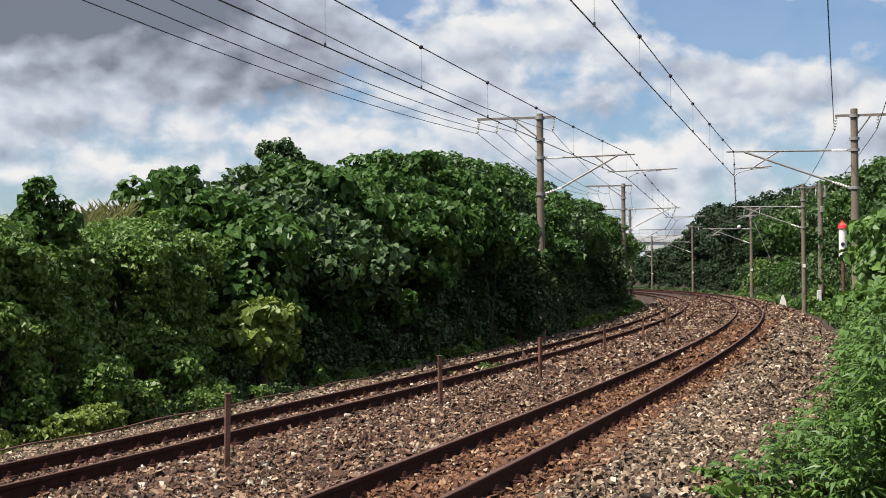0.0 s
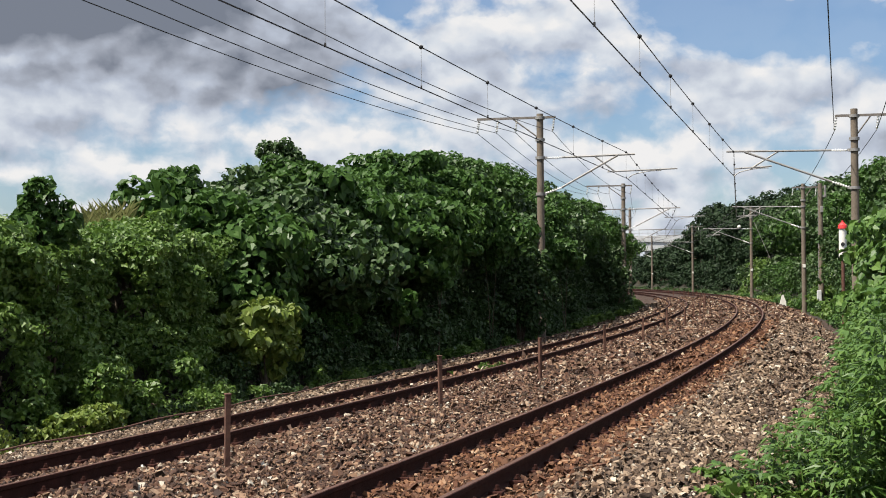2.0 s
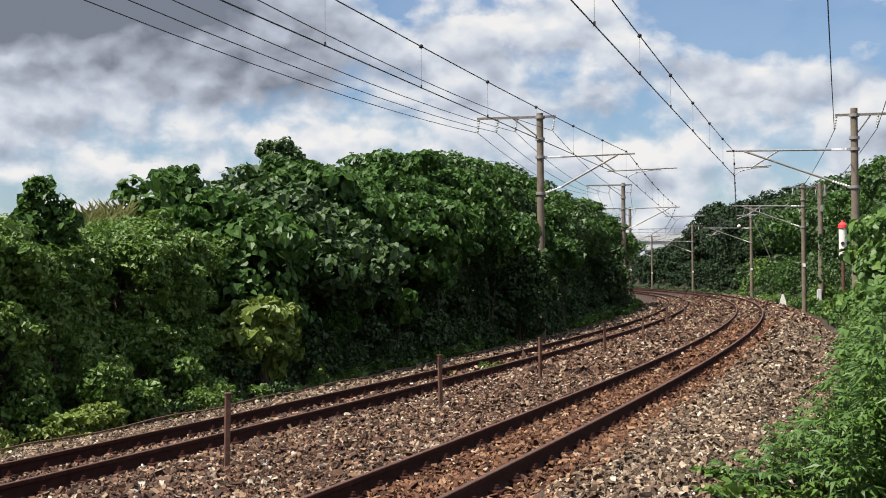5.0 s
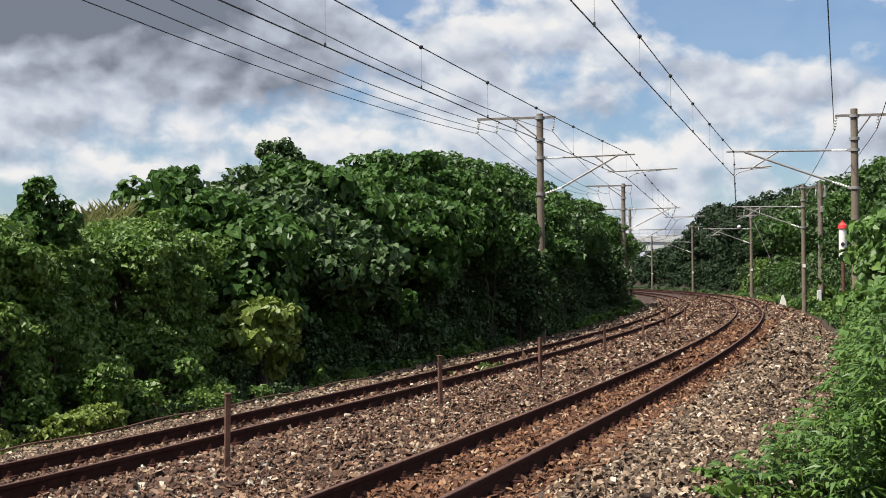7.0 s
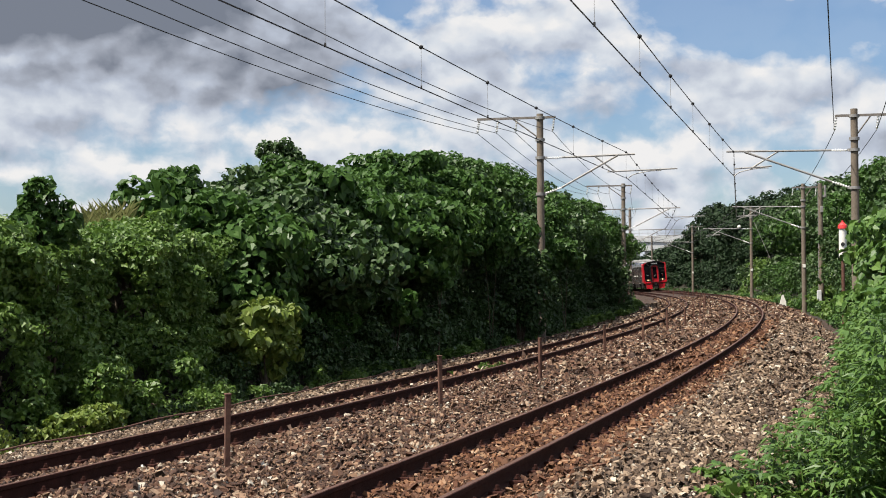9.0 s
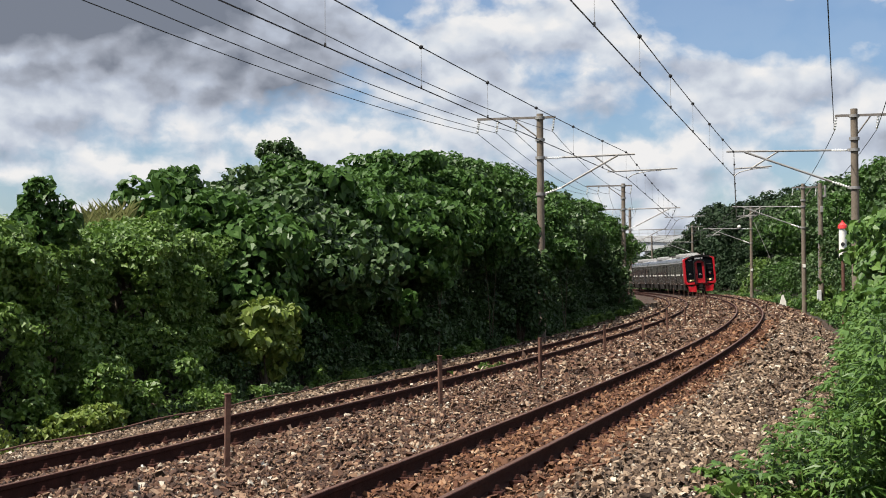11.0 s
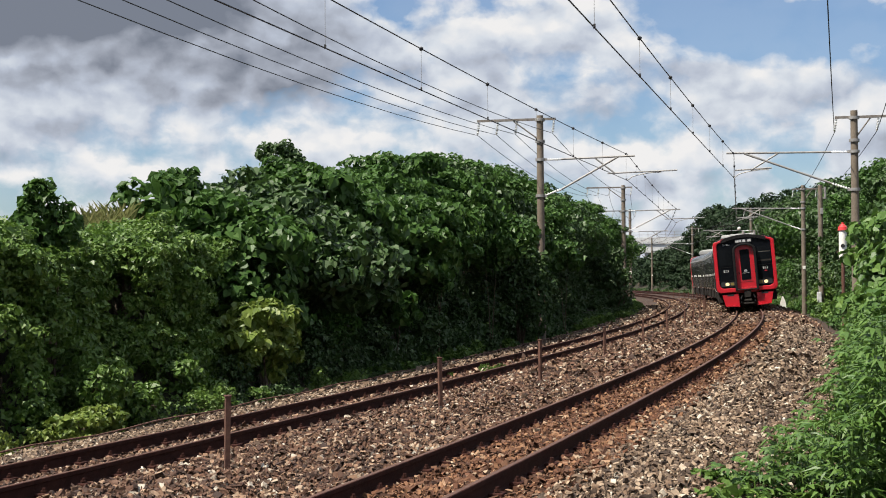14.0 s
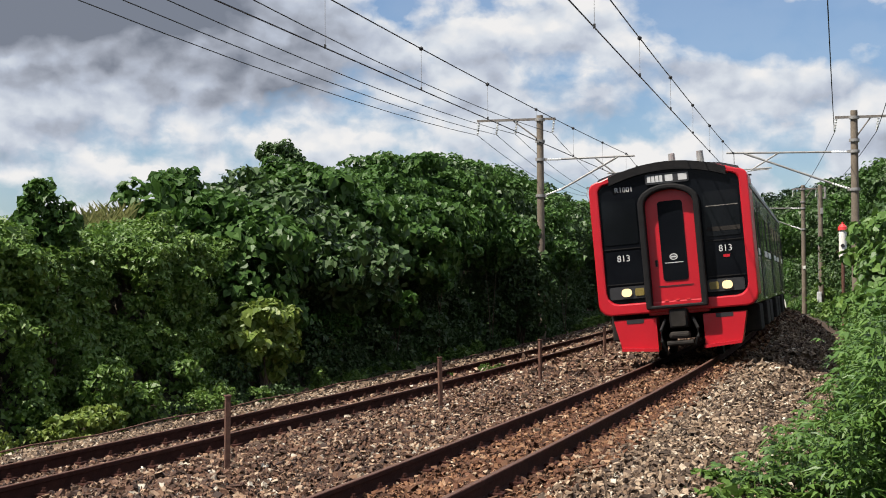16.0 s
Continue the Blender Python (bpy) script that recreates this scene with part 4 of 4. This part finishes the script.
# tall weeds with fingered leaves along the shoulder
def weed(s, o, hgt, seed, stems=5, mat=M_FERN, label="tall green weed with fingered leaves at the ballast edge"):
    r = np.random.RandomState(seed)
    f = track(s, o, gz(s, o))
    t = thing("weed", Matrix.Translation(f), label, "weed", "weeds at the ballast edge")
    vs, fs = [], []
    c = 0
    for k in range(stems):
        lean = r.normal(scale=0.10, size=2)
        h = hgt * r.uniform(0.7, 1.05)
        root = r.normal(scale=0.08, size=2)

        def at(u):
            return Vector((root[0] + lean[0] * h * u * u, root[1] + lean[1] * h * u * u, h * u))
        part("stem", add_path(bmesh.new(), [at(u) for u in np.linspace(0, 1, 6)], [0.009, 0.008, 0.007, 0.006, 0.004, 0.002], 5), M_WEED, t)
        n = int(15 * h) + 5
        for j in range(n):
            u = 0.1 + 0.9 * (j + r.rand()) / n
            a = j * 2.4 + r.uniform(-0.4, 0.4)
            ln = r.uniform(0.15, 0.25) * (1.15 - 0.45 * u)
            out = Vector((math.cos(a), math.sin(a), r.uniform(0.0, 0.6))).normalized()
            sd = Vector((-math.sin(a), math.cos(a), r.uniform(-0.3, 0.3))).normalized()
            p = at(u) + out * ln * r.uniform(0.3, 0.7)
            # five narrow fingers fan out and hang from each leaf stalk
            for ang, q in ((0.0, 1.0), (0.55, 0.85), (-0.55, 0.85), (1.15, 0.6), (-1.15, 0.6)):
                dr = (out * math.cos(ang) + sd * math.sin(ang)).normalized()
                nd = (sd * math.cos(ang) - out * math.sin(ang)).normalized()
                le = ln * q * r.uniform(0.85, 1.15)
                m1 = p + dr * le * 0.45 + Vector((0, 0, -0.03 * le))
                tip = p + dr * le * 0.95 + Vector((0, 0, -r.uniform(0.25, 0.6) * le))
                vs += [p, m1 + nd * le * 0.13, tip, m1 - nd * le * 0.13]
                fs.append((c, c + 1, c + 2, c + 3))
                c += 4
    part("leaves", mesh_np("leaves", np.array([v[:] for v in vs]), np.array(fs), mat), None, t)
    return t


rw = random.Random(5)
for i in range(96):
    s = rw.uniform(4.6, 18.5) if i < 78 else rw.uniform(18.5, 40)
    o = 3.14 + 1.0 * rw.random() ** 1.3
    weed(s, o, rw.uniform(1.45, 2.0) * (0.75 + 0.25 * min(1, (o - 3.0) / 0.5)), 300 + i)
for i, (s, o, h_) in enumerate(((6.2, 2.62, 0.62), (5.4, 2.5, 0.5), (5.9, 2.85, 0.9), (5.1, 2.75, 0.7), (7.0, 2.8, 0.8), (4.9, 2.3, 0.3), (7.8, 2.75, 0.6), (9.2, 2.85, 0.9), (6.6, 3.0, 1.2))):
    weed(s, o, h_, 440 + i, 3, label="young green weed with fingered leaves on the ballast slope")
# low leafy clumps in front of the weeds and at the far edge
def clump(s, o, r_, hgt, n, size, mat, seed, label, **kw):
    p = track(s, o, float(gz(s, o)))
    lumps = [(p.x + random.uniform(-1, 1) * r_ * 0.6, p.y + random.uniform(-1, 1) * r_ * 0.6, p.z + hgt * 0.35, r_ * 0.6, r_ * 0.6, hgt * 0.6) for k in range(4)]
    return bush("leafy_clump", p, lumps, n, size, mat, seed, label, "plant", "low plants by the ballast", 3, 0.16, **kw)


for i, (s, o, r_, h_) in enumerate(((4.9, 1.95, 0.24, 0.16), (4.5, 2.3, 0.26, 0.2), (5.4, 2.15, 0.16, 0.14), (4.2, 2.05, 0.2, 0.14), (4.7, 2.6, 0.25, 0.25))):
    clump(s, o, r_, h_ * 0.7, 130, 0.07, M_WEED, 500 + i, "low leafy green weed creeping onto the ballast", up=0.9, droop=0.1, heart=True)
clump(21.0, -3.8, 0.25, 0.2, 260, 0.07, M_WEED, 590, "small green tuft between the rails", up=0.3, droop=-0.3, width=0.3)
clump(19.6, -4.3, 0.16, 0.14, 160, 0.06, M_WEED, 591, "small green tuft between the rails", up=0.3, droop=-0.3, width=0.3)
i = 0
s = 9.0
while s < 150:
    y_ = M_LEAF_YELLOW if s < 12 else rw.choice([M_WEED, M_WEED, M_LEAF_DARK_SHADE])
    edge = float(np.interp(s, [9, 14, 22, 36, 48, 60, 72, 105], [-7.6, -7.6, -7.5, -7.4, -7.3, -7.0, -6.7, -6.8]))
    clump(s, rw.uniform(-0.35, 0.3) + edge, rw.uniform(0.22, 0.45), rw.uniform(0.2, 0.55), 420, 0.055 if s < 25 else 0.10, y_, 600 + i, "bushy yellow-green weeds at the foot of the cutting", up=0.5)
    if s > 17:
        # Shade under the shrubs is put into this dark leaf colour.
        clump(s + 0.4, edge - 0.75, 0.6, 0.7, 420, 0.07 if s < 25 else 0.12, M_LEAF_DARK_SHADE, 760 + i, "low creeper with shade put into its leaf colour, under the shrubs of the cutting", up=0.4)
    i += 1
    s += 0.7 if s < 27 else 1.6


# ---- the train ----
def body_profile(w=1.46, z0=0.96, zc=3.36, zr=3.68):
    pts = [(-w + 0.05, z0), (w - 0.05, z0), (w, z0 + 0.12), (w, zc - 0.25), (w - 0.06, zc)]
    for i in range(1, 8):
        u = i / 8
        x = (w - 0.06) * math.cos(u * math.pi)
        pts.append((x, zc + (zr - zc) * math.sin(u * math.pi) ** 0.75))
    pts += [(-w + 0.06, zc), (-w, zc - 0.25), (-w, z0 + 0.12)]
    return pts


def side_text(txt, size, m, mat, parent, name="lettering"):
    c = bpy.data.curves.new(name, "FONT")
    c.body, c.size, c.align_x, c.extrude = txt, size, "CENTER", 0.002
    tmp = bpy.data.objects.new(name, c)
    me = bpy.data.meshes.new_from_object(tmp)
    bpy.data.objects.remove(tmp)
    me.materials.append(mat)
    ob = part(name, me, mat, parent)
    ob.matrix_basis = m
    return ob


def rounded(x0, x1, z0, z1, r, n=5, shear=0.0):
    pts = []
    for cx, cz, a0 in ((x1 - r, z0 + r, -90), (x1 - r, z1 - r, 0), (x0 + r, z1 - r, 90), (x0 + r, z0 + r, 180)):
        for i in range(n):
            a = radians(a0 + 90 * i / (n - 1))
            pts.append((cx + r * math.cos(a), cz + r * math.sin(a)))
    return pts


CAR_L = 19.6


def bogie(car, y):
    b = part("bogie", add_box(add_box(box(-1.0, -0.86, y - 1.5, y + 1.5, 0.42, 0.62, 0.03), 0.86, 1.0, y - 1.5, y + 1.5, 0.42, 0.62, 0.03), -0.85, 0.85, y - 0.3, y + 0.3, 0.45, 0.8, 0.03), M_UNDER, car, "dark steel bogie frame")
    for dy in (-1.05, 1.05):
        part("axle", tube((-0.75, y + dy, 0.43), (0.75, y + dy, 0.43), 0.07, seg=10), M_UNDER, b)
        for sx in (-0.565, 0.565):
            part("wheel", tube((sx - 0.06, y + dy, 0.43), (sx + 0.06, y + dy, 0.43), 0.43, seg=24), M_UNDER, b, "dark steel wheel")
        for sx in (-1.02, 1.02):
            part("axle_box", box(sx - 0.09, sx + 0.09, y + dy - 0.16, y + dy + 0.16, 0.32, 0.58, 0.03), M_UNDER, b)


def passenger_car(name, label, cab, panto):
    """A car of a commuter train. Local y points the way it runs, z up from rail level."""
    car = thing(name, Matrix.Identity(4), label, "train car", "cars of the train")
    h = CAR_L / 2
    part("body", prism(body_profile(), -h, h - 0.05), M_STEEL, car, "brushed stainless steel body shell")
    roof = prism([(1.30, 3.42), (0.9, 3.62), (0, 3.735), (-0.9, 3.62), (-1.30, 3.42), (-1.0, 3.40), (1.0, 3.40)], -h + 0.05, h - 0.35)
    part("roof", roof, M_ROOF, car, "grey roof sheet")
    part("eave_strip", box(-1.485, -1.461, -h, h - 0.1, 3.10, 3.17), M_ROOF, car)
    part("eave_strip", box(1.461, 1.485, -h, h - 0.1, 3.10, 3.17), M_ROOF, car)
    for y in (-1.5,):
        bm = box(-0.95, 0.95, y - 2.3, y + 2.3, 3.60, 4.02, 0.12)
        unit = part("air_conditioner", bm, M_ROOF, car, "long pale grey roof air-conditioning unit")
        for k in range(4):
            part("vent", box(-0.72, 0.72, y - 1.8 + k * 0.95, y - 1.1 + k * 0.95, 4.021, 4.035), M_UNDER, unit)
    for y in (4.6, -6.2):
        part("vent_cover", box(-0.5, 0.5, y - 0.6, y + 0.6, 3.66, 3.86, 0.08), M_ROOF, car)
    doors = (-6.4, 0.0, 6.4)
    for sx in (-1, 1):
        for y in doors:
            a, b = (1.462, 1.474) if sx > 0 else (-1.474, -1.462)
            d = part("door", box(a, b, y - 0.66, y + 0.66, 1.05, 3.0), M_STEEL, car, "stainless double sliding door")
            c0, c1 = (b + 0.001, b + 0.008) if sx > 0 else (a - 0.008, a - 0.001)
            for dy in (-0.33, 0.33):
                part("door_window", box(c0, c1, y + dy - 0.22, y + dy + 0.22, 1.75, 2.75), M_SIDEGLASS, d)
            part("door_gap", box(c0, c1, y - 0.012, y + 0.012, 1.06, 2.98), M_BLACK, d)
            for dy in (-0.68, 0.68):
                part("door_edge", box(c0, c1, y + dy - 0.02, y + dy + 0.02, 1.05, 3.0), M_BLACK, d)
            # The door sill's bright reflection is painted on as white.
            part("step_light", box(c0, c1 + 0.01 * sx if sx > 0 else c1, y - 0.3, y + 0.3, 1.0, 1.035), M_WHITE, d, "white strip painted for the glint on the door sill")
        for y0, y1 in ((-5.4, -3.35), (-3.15, -1.0), (1.0, 3.15), (3.35, 5.4), (-9.1, -7.4), (7.4, 8.6 if cab else 9.1)):
            a, b = (1.461, 1.470) if sx > 0 else (-1.470, -1.461)
            win = part("side_window", box(a, b, y0, y1, 1.85, 2.72), M_SIDEGLASS, car, "tinted side window")
            c0, c1 = (b + 0.001, b + 0.012) if sx > 0 else (a - 0.012, a - 0.001)
            part("window_frame", add_box(box(c0, c1, y0, y0 + 0.05, 1.85, 2.72), c0, c1, y1 - 0.05, y1, 1.85, 2.72), M_BLACK, win)
            # Bright light seen low in each window, painted as a white strip.
            part("window_ledge", box(c0, c1, y0 + 0.25, y1 - 0.25, 1.87, 2.0), M_WHITE, win, "white strip painted for the bright light low in the window")
        for y in (-8, -4.2, -2.2, 2.2, 4.2, 8):
            a, b = (1.30, 1.42) if sx > 0 else (-1.42, -1.30)
            part("underfloor_box", box(a - 0.3 * (sx > 0), b + 0.3 * (sx < 0), y - 0.75, y + 0.75, 0.42, 0.93, 0.03), M_UNDER, car)
    bogie(car, 6.9)
    bogie(car, -6.9)
    part("underframe", box(-1.2, 1.2, -h + 0.2, h - 0.9, 0.72, 0.95), M_UNDER, car)
    if panto:
        p = part("pantograph", tube((-0.8, 7.0, 3.95), (0.8, 7.0, 3.95), 0.04), M_UNDER, car, "dark folding pantograph")
        for y in (6.4, 7.6):
            part("base_bar", tube((-0.7, y, 3.85), (0.7, y, 3.85), 0.04), M_UNDER, p)
            for sx in (-0.6, 0.6):
                part("foot", tube((sx, y, 3.6), (sx, y, 3.85), 0.06), M_PORC, p)
        part("arm", tube((0, 7.6, 3.9), (0, 6.4, 4.45), 0.03), M_UNDER, p)
        part("arm", tube((0, 6.4, 4.45), (0, 7.0, 4.98), 0.03), M_UNDER, p)
        part("collector_head", box(-0.75, 0.75, 6.9, 7.1, 4.95, 5.0), M_UNDER, p)
    if cab:
        face(car, h)
    else:
        part("gangway", prism(rounded(-0.65, 0.65, 1.0, 3.1, 0.15), h - 0.05, h + 0.2), M_RUBBER, car, "dark rubber gangway bellows")
    return car


def face(car, h):
    """Cab end, looking the way the train runs: local +x is the train's right, which the viewer sees to the left."""
    w = 1.47

    def outline(x, zb, zc, zr, e=0.0):
        pts = []
        for cx, cz, a0 in ((x - 0.22, zb + 0.22, -90),):
            for i in range(4):
                a = radians(a0 + 30 * i)
                pts.append((cx + 0.22 * math.cos(a), cz + 0.22 * math.sin(a)))
        for i in range(5):
            a = radians(90 * i / 4)
            pts.append((x - 0.2 + 0.2 * math.cos(a), zc - 0.16 + 0.16 * math.sin(a)))
        for i in range(1, 8):
            u = 1 - i / 4
            pts.append((u * (x - 0.2), zr - (zr - zc) * u * u))
        for i in range(5):
            a = radians(90 + 90 * i / 4)
            pts.append((-x + 0.2 + 0.2 * math.cos(a), zc - 0.16 + 0.16 * math.sin(a)))
        for i in range(4):
            a = radians(180 + 30 * i)
            pts.append((-x + 0.22 + 0.22 * math.cos(a), zb + 0.22 + 0.22 * math.sin(a)))
        return pts
    shell = prism(outline(w, 0.93, 3.46, 3.70), h - 1.1, h + 0.02)
    part("front_shell", shell, M_RED, car, "glossy red cab shell")
    mask = prism(outline(w, 0.93, 3.46, 3.70), h + 0.022, h + 0.16, outline(w - 0.17, 1.14, 3.40, 3.64))
    ring = part("front_frame", mask, M_RED, car, "glossy red rim round the cab front")
    bv = ring.modifiers.new("round", "BEVEL")
    bv.width, bv.segments, bv.limit_method = 0.035, 2, "ANGLE"
    part("brow", prism([(u * 1.08, 3.715 - 0.20 * u * u * 1.0) for u in np.linspace(1, -1, 13)] + [(u * 1.08, 3.56 - 0.20 * u * u) for u in np.linspace(-1, 1, 13)], h + 0.05, h + 0.185), M_RUBBER, car, "dark grey brow over the cab front")
    part("front_glass", prism(outline(w - 0.172, 1.145, 3.39, 3.63), h + 0.024, h + 0.10), M_GLASSBLACK, car, "black glazed cab front")
    y = h + 0.101
    for sx in (-1, 1):
        part("windscreen", prism(rounded(*(sorted((sx * 0.62, sx * 1.26))), 2.25, 3.08, 0.05), y, y + 0.012), M_WINDOW, car, "dark windscreen pane")
        part("panel_line", box(*sorted((sx * 0.60, sx * 1.28)), y, y + 0.016, 2.16, 2.18), M_RUBBER, car)
        part("panel_line", box(*sorted((sx * 0.60, sx * 1.28)), y, y + 0.016, 1.50, 1.52), M_RUBBER, car)
        lamp = part("headlight", prism(rounded(*(sorted((sx * 0.56, sx * 1.24))), 1.23, 1.46, 0.04), y, y + 0.02), M_BLACK, car, "dark headlight housing")
        part("lit_lens", prism(rounded(*(sorted((sx * 0.83, sx * 1.02))), 1.27, 1.42, 0.07), y + 0.021, y + 0.05), M_LAMP, lamp, "lit warm white headlight lens")
        part("dull_lens", prism(rounded(*(sorted((sx * 0.60, sx * 0.77))), 1.275, 1.415, 0.03), y + 0.021, y + 0.035), M_AMBER, lamp, "unlit amber lens")
        # skirt
        bm = prism([(sx * 0.43, 0.84), (sx * 1.22, 0.84), (sx * 1.10, 0.28), (sx * 0.43, 0.22)], h - 0.45, h + 0.10)
        sk = part("skirt", bm, M_RED, car, "red snow skirt beside the coupler")
        part("skirt_lip", prism([(sx * 0.42, 0.215), (sx * 1.10, 0.265), (sx * 1.10, 0.32), (sx * 0.42, 0.275)], h + 0.101, h + 0.20), M_RED, sk)
        part("skirt_slot", box(*sorted((sx * 0.66, sx * 0.98)), h + 0.101, h + 0.106, 0.76, 0.838), M_BLACK, sk)
    # roller blind rail and ledge behind the driver's pane
    part("blind_rail", box(-1.24, -0.66, y + 0.0125, y + 0.016, 2.80, 2.815), M_BRACKET, car, "thin grey blind rail")
    part("screen_ledge", box(-1.25, -0.64, y + 0.0125, y + 0.016, 2.34, 2.42), M_UNDER, car, "dim grey ledge behind the windscreen")
    # gangway surround and door
    out = [(0.565, 1.0), (0.565, 2.95)] + [(0.565 * math.cos(radians(a)), 2.95 + 0.34 * math.sin(radians(a))) for a in range(18, 180, 18)] + [(-0.565, 2.95), (-0.565, 1.0)]
    inn = [(0.45, 1.06), (0.45, 2.92)] + [(0.45 * math.cos(radians(a)), 2.92 + 0.27 * math.sin(radians(a))) for a in range(18, 180, 18)] + [(-0.45, 2.92), (-0.45, 1.06)]
    gw = part("gangway_frame", prism(out, h + 0.101, h + 0.36, inn), M_RUBBER, car, "dark grey arched gangway surround")
    bv = gw.modifiers.new("round", "BEVEL")
    bv.width, bv.segments, bv.limit_method = 0.03, 2, "ANGLE"
    door = part("gangway_door", prism([(x * 0.99, z) for x, z in inn], h + 0.11, h + 0.15), M_RED, car, "red end door")
    part("door_window", prism(rounded(-0.24, 0.22, 1.50, 2.98, 0.06), h + 0.151, h + 0.165), M_GLASSBLACK, door, "tall black door window")
    part("door_seam", box(-0.32, 0.32, h + 0.151, h + 0.162, 1.40, 1.415), M_BLACK, door)
    part("door_handle", box(0.30, 0.345, h + 0.151, h + 0.175, 1.78, 1.9), M_RUBBER, door)
    for sx in (-0.2, 0, 0.2):
        part("latch", box(sx - 0.03, sx + 0.03, h + 0.151, h + 0.17, 1.13, 1.16), M_REDCAP, door)
    ring = prism([(0.075 * math.cos(a), 1.94 + 0.06 * math.sin(a)) for a in np.linspace(0, 6.283, 21)[:-1]], h + 0.166, h + 0.168, [(0.055 * math.cos(a), 1.94 + 0.042 * math.sin(a)) for a in np.linspace(0, 6.283, 21)[:-1]])
    part("emblem", ring, M_TEXT, door, "small pale oval emblem")
    part("emblem_bar", box(-0.045, 0.045, h + 0.166, h + 0.169, 1.925, 1.955), M_TEXT, door)
    part("lettering_bar", box(-0.17, 0.17, h + 0.166, h + 0.169, 1.825, 1.84), M_TEXT, door)
    # destination display
    d = part("destination_display", prism(rounded(-0.40, 0.40, 3.31, 3.50, 0.03), h + 0.101, h + 0.14), M_BLACK, car, "dark destination display with pale characters")
    for x0, x1 in ((0.36, 0.30), (0.285, 0.225), (0.21, 0.15), (0.135, 0.08), (0.03, -0.11), (-0.21, -0.37)):
        part("character_bar", box(min(x0, x1), max(x0, x1), h + 0.1405, h + 0.144, 3.345, 3.465), M_TEXT, d)
    back = pose(0, 0, 0, 90, 0, 180)
    side_text("813", 0.17, Matrix.Translation((0.93, h + 0.104, 1.93)) @ back, M_TEXT, car)
    side_text("813", 0.17, Matrix.Translation((-0.95, h + 0.104, 1.96)) @ back, M_TEXT, car)
    side_text("R1001", 0.135, Matrix.Translation((0.82, h + 0.104, 3.22)) @ back, M_TEXT, car)
    part("emblem", box(-1.02, -0.90, h + 0.104, h + 0.106, 1.85, 1.90), M_RED, car, "small red emblem")
    # coupler
    c = part("coupler", box(-0.17, 0.17, h - 0.3, h + 0.32, 0.62, 0.98, 0.04), M_RUBBER, car, "dark steel tight-lock coupler")
    part("coupler_face", prism(rounded(-0.13, 0.13, 0.66, 0.93, 0.05), h + 0.321, h + 0.36), M_UNDER, c)
    part("coupler_block", box(-0.19, 0.19, h + 0.1, h + 0.40, 0.43, 0.56, 0.05), M_UNDER, c)
    part("coupler_bar", tube((-0.24, h + 0.34, 0.35), (0.24, h + 0.34, 0.35), 0.05), M_UNDER, c)
    part("air_hose", add_path(bmesh.new(), [(0.25, h + 0.2, 0.8), (0.34, h + 0.3, 0.6), (0.33, h + 0.32, 0.4), (0.27, h + 0.25, 0.22)], 0.03, 8), M_RUBBER, c)
    part("air_hose", add_path(bmesh.new(), [(-0.25, h + 0.2, 0.8), (-0.34, h + 0.3, 0.6), (-0.33, h + 0.32, 0.45), (-0.28, h + 0.25, 0.3)], 0.03, 8), M_RUBBER, c)
    part("front_valance", box(-0.56, 0.56, h - 0.3, h + 0.05, 0.88, 1.0, 0.02), M_RED, car)
    for x in (-0.07, -0.60):
        part("roof_antenna", tube((x, h - 0.5, 3.6), (x, h - 0.5, 3.9), 0.075, 0.06, 12), M_GALV, car)
    part("roof_horn", box(-0.35, 0.6, h - 1.9, h - 1.2, 3.66, 3.80, 0.04), M_ROOF, car)


lead_car = passenger_car("lead_car", "stainless train car with red and black cab front", True, False)
middle_car = passenger_car("middle_car", "stainless middle train car with dark windows", False, True)
tail_car = passenger_car("tail_car", "stainless rear train car with red cab at its end", False, False)
end_cap = prism(body_profile(1.475, 0.93, 3.40, 3.70), -CAR_L / 2 - 0.05, -CAR_L / 2 + 0.9)
part("rear_cab_shell", end_cap, M_RED, tail_car, "red rear cab shell")


def run(t):
    """Distance of the train's front along the line, at a steady 23 metres a second."""
    u = 16 - t
    return 20.1 + 22.9 * u



def motions():
    """The train runs down the nearer track towards the camera at a steady pace."""
    for car, back in ((lead_car, CAR_L / 2), (middle_car, 20 + CAR_L / 2), (tail_car, 40 + CAR_L / 2)):
        rows = []
        for i in range(33):
            t = i * 0.5
            sc = run(t) + back
            # ends of the car follow the rails
            p, q = track(sc - 6.9), track(sc + 6.9)
            fwd = (p - q).normalized()
            out = Vector((-fwd.y, fwd.x, 0))
            right = -(out + Vector((0, 0, CANT1))).normalized()
            up = right.cross(fwd).normalized()
            m = Matrix((right, fwd, up)).transposed().to_4x4()
            m.translation = (p + q) / 2
            rows.append((t, m))
        walk(car, rows)


motions()
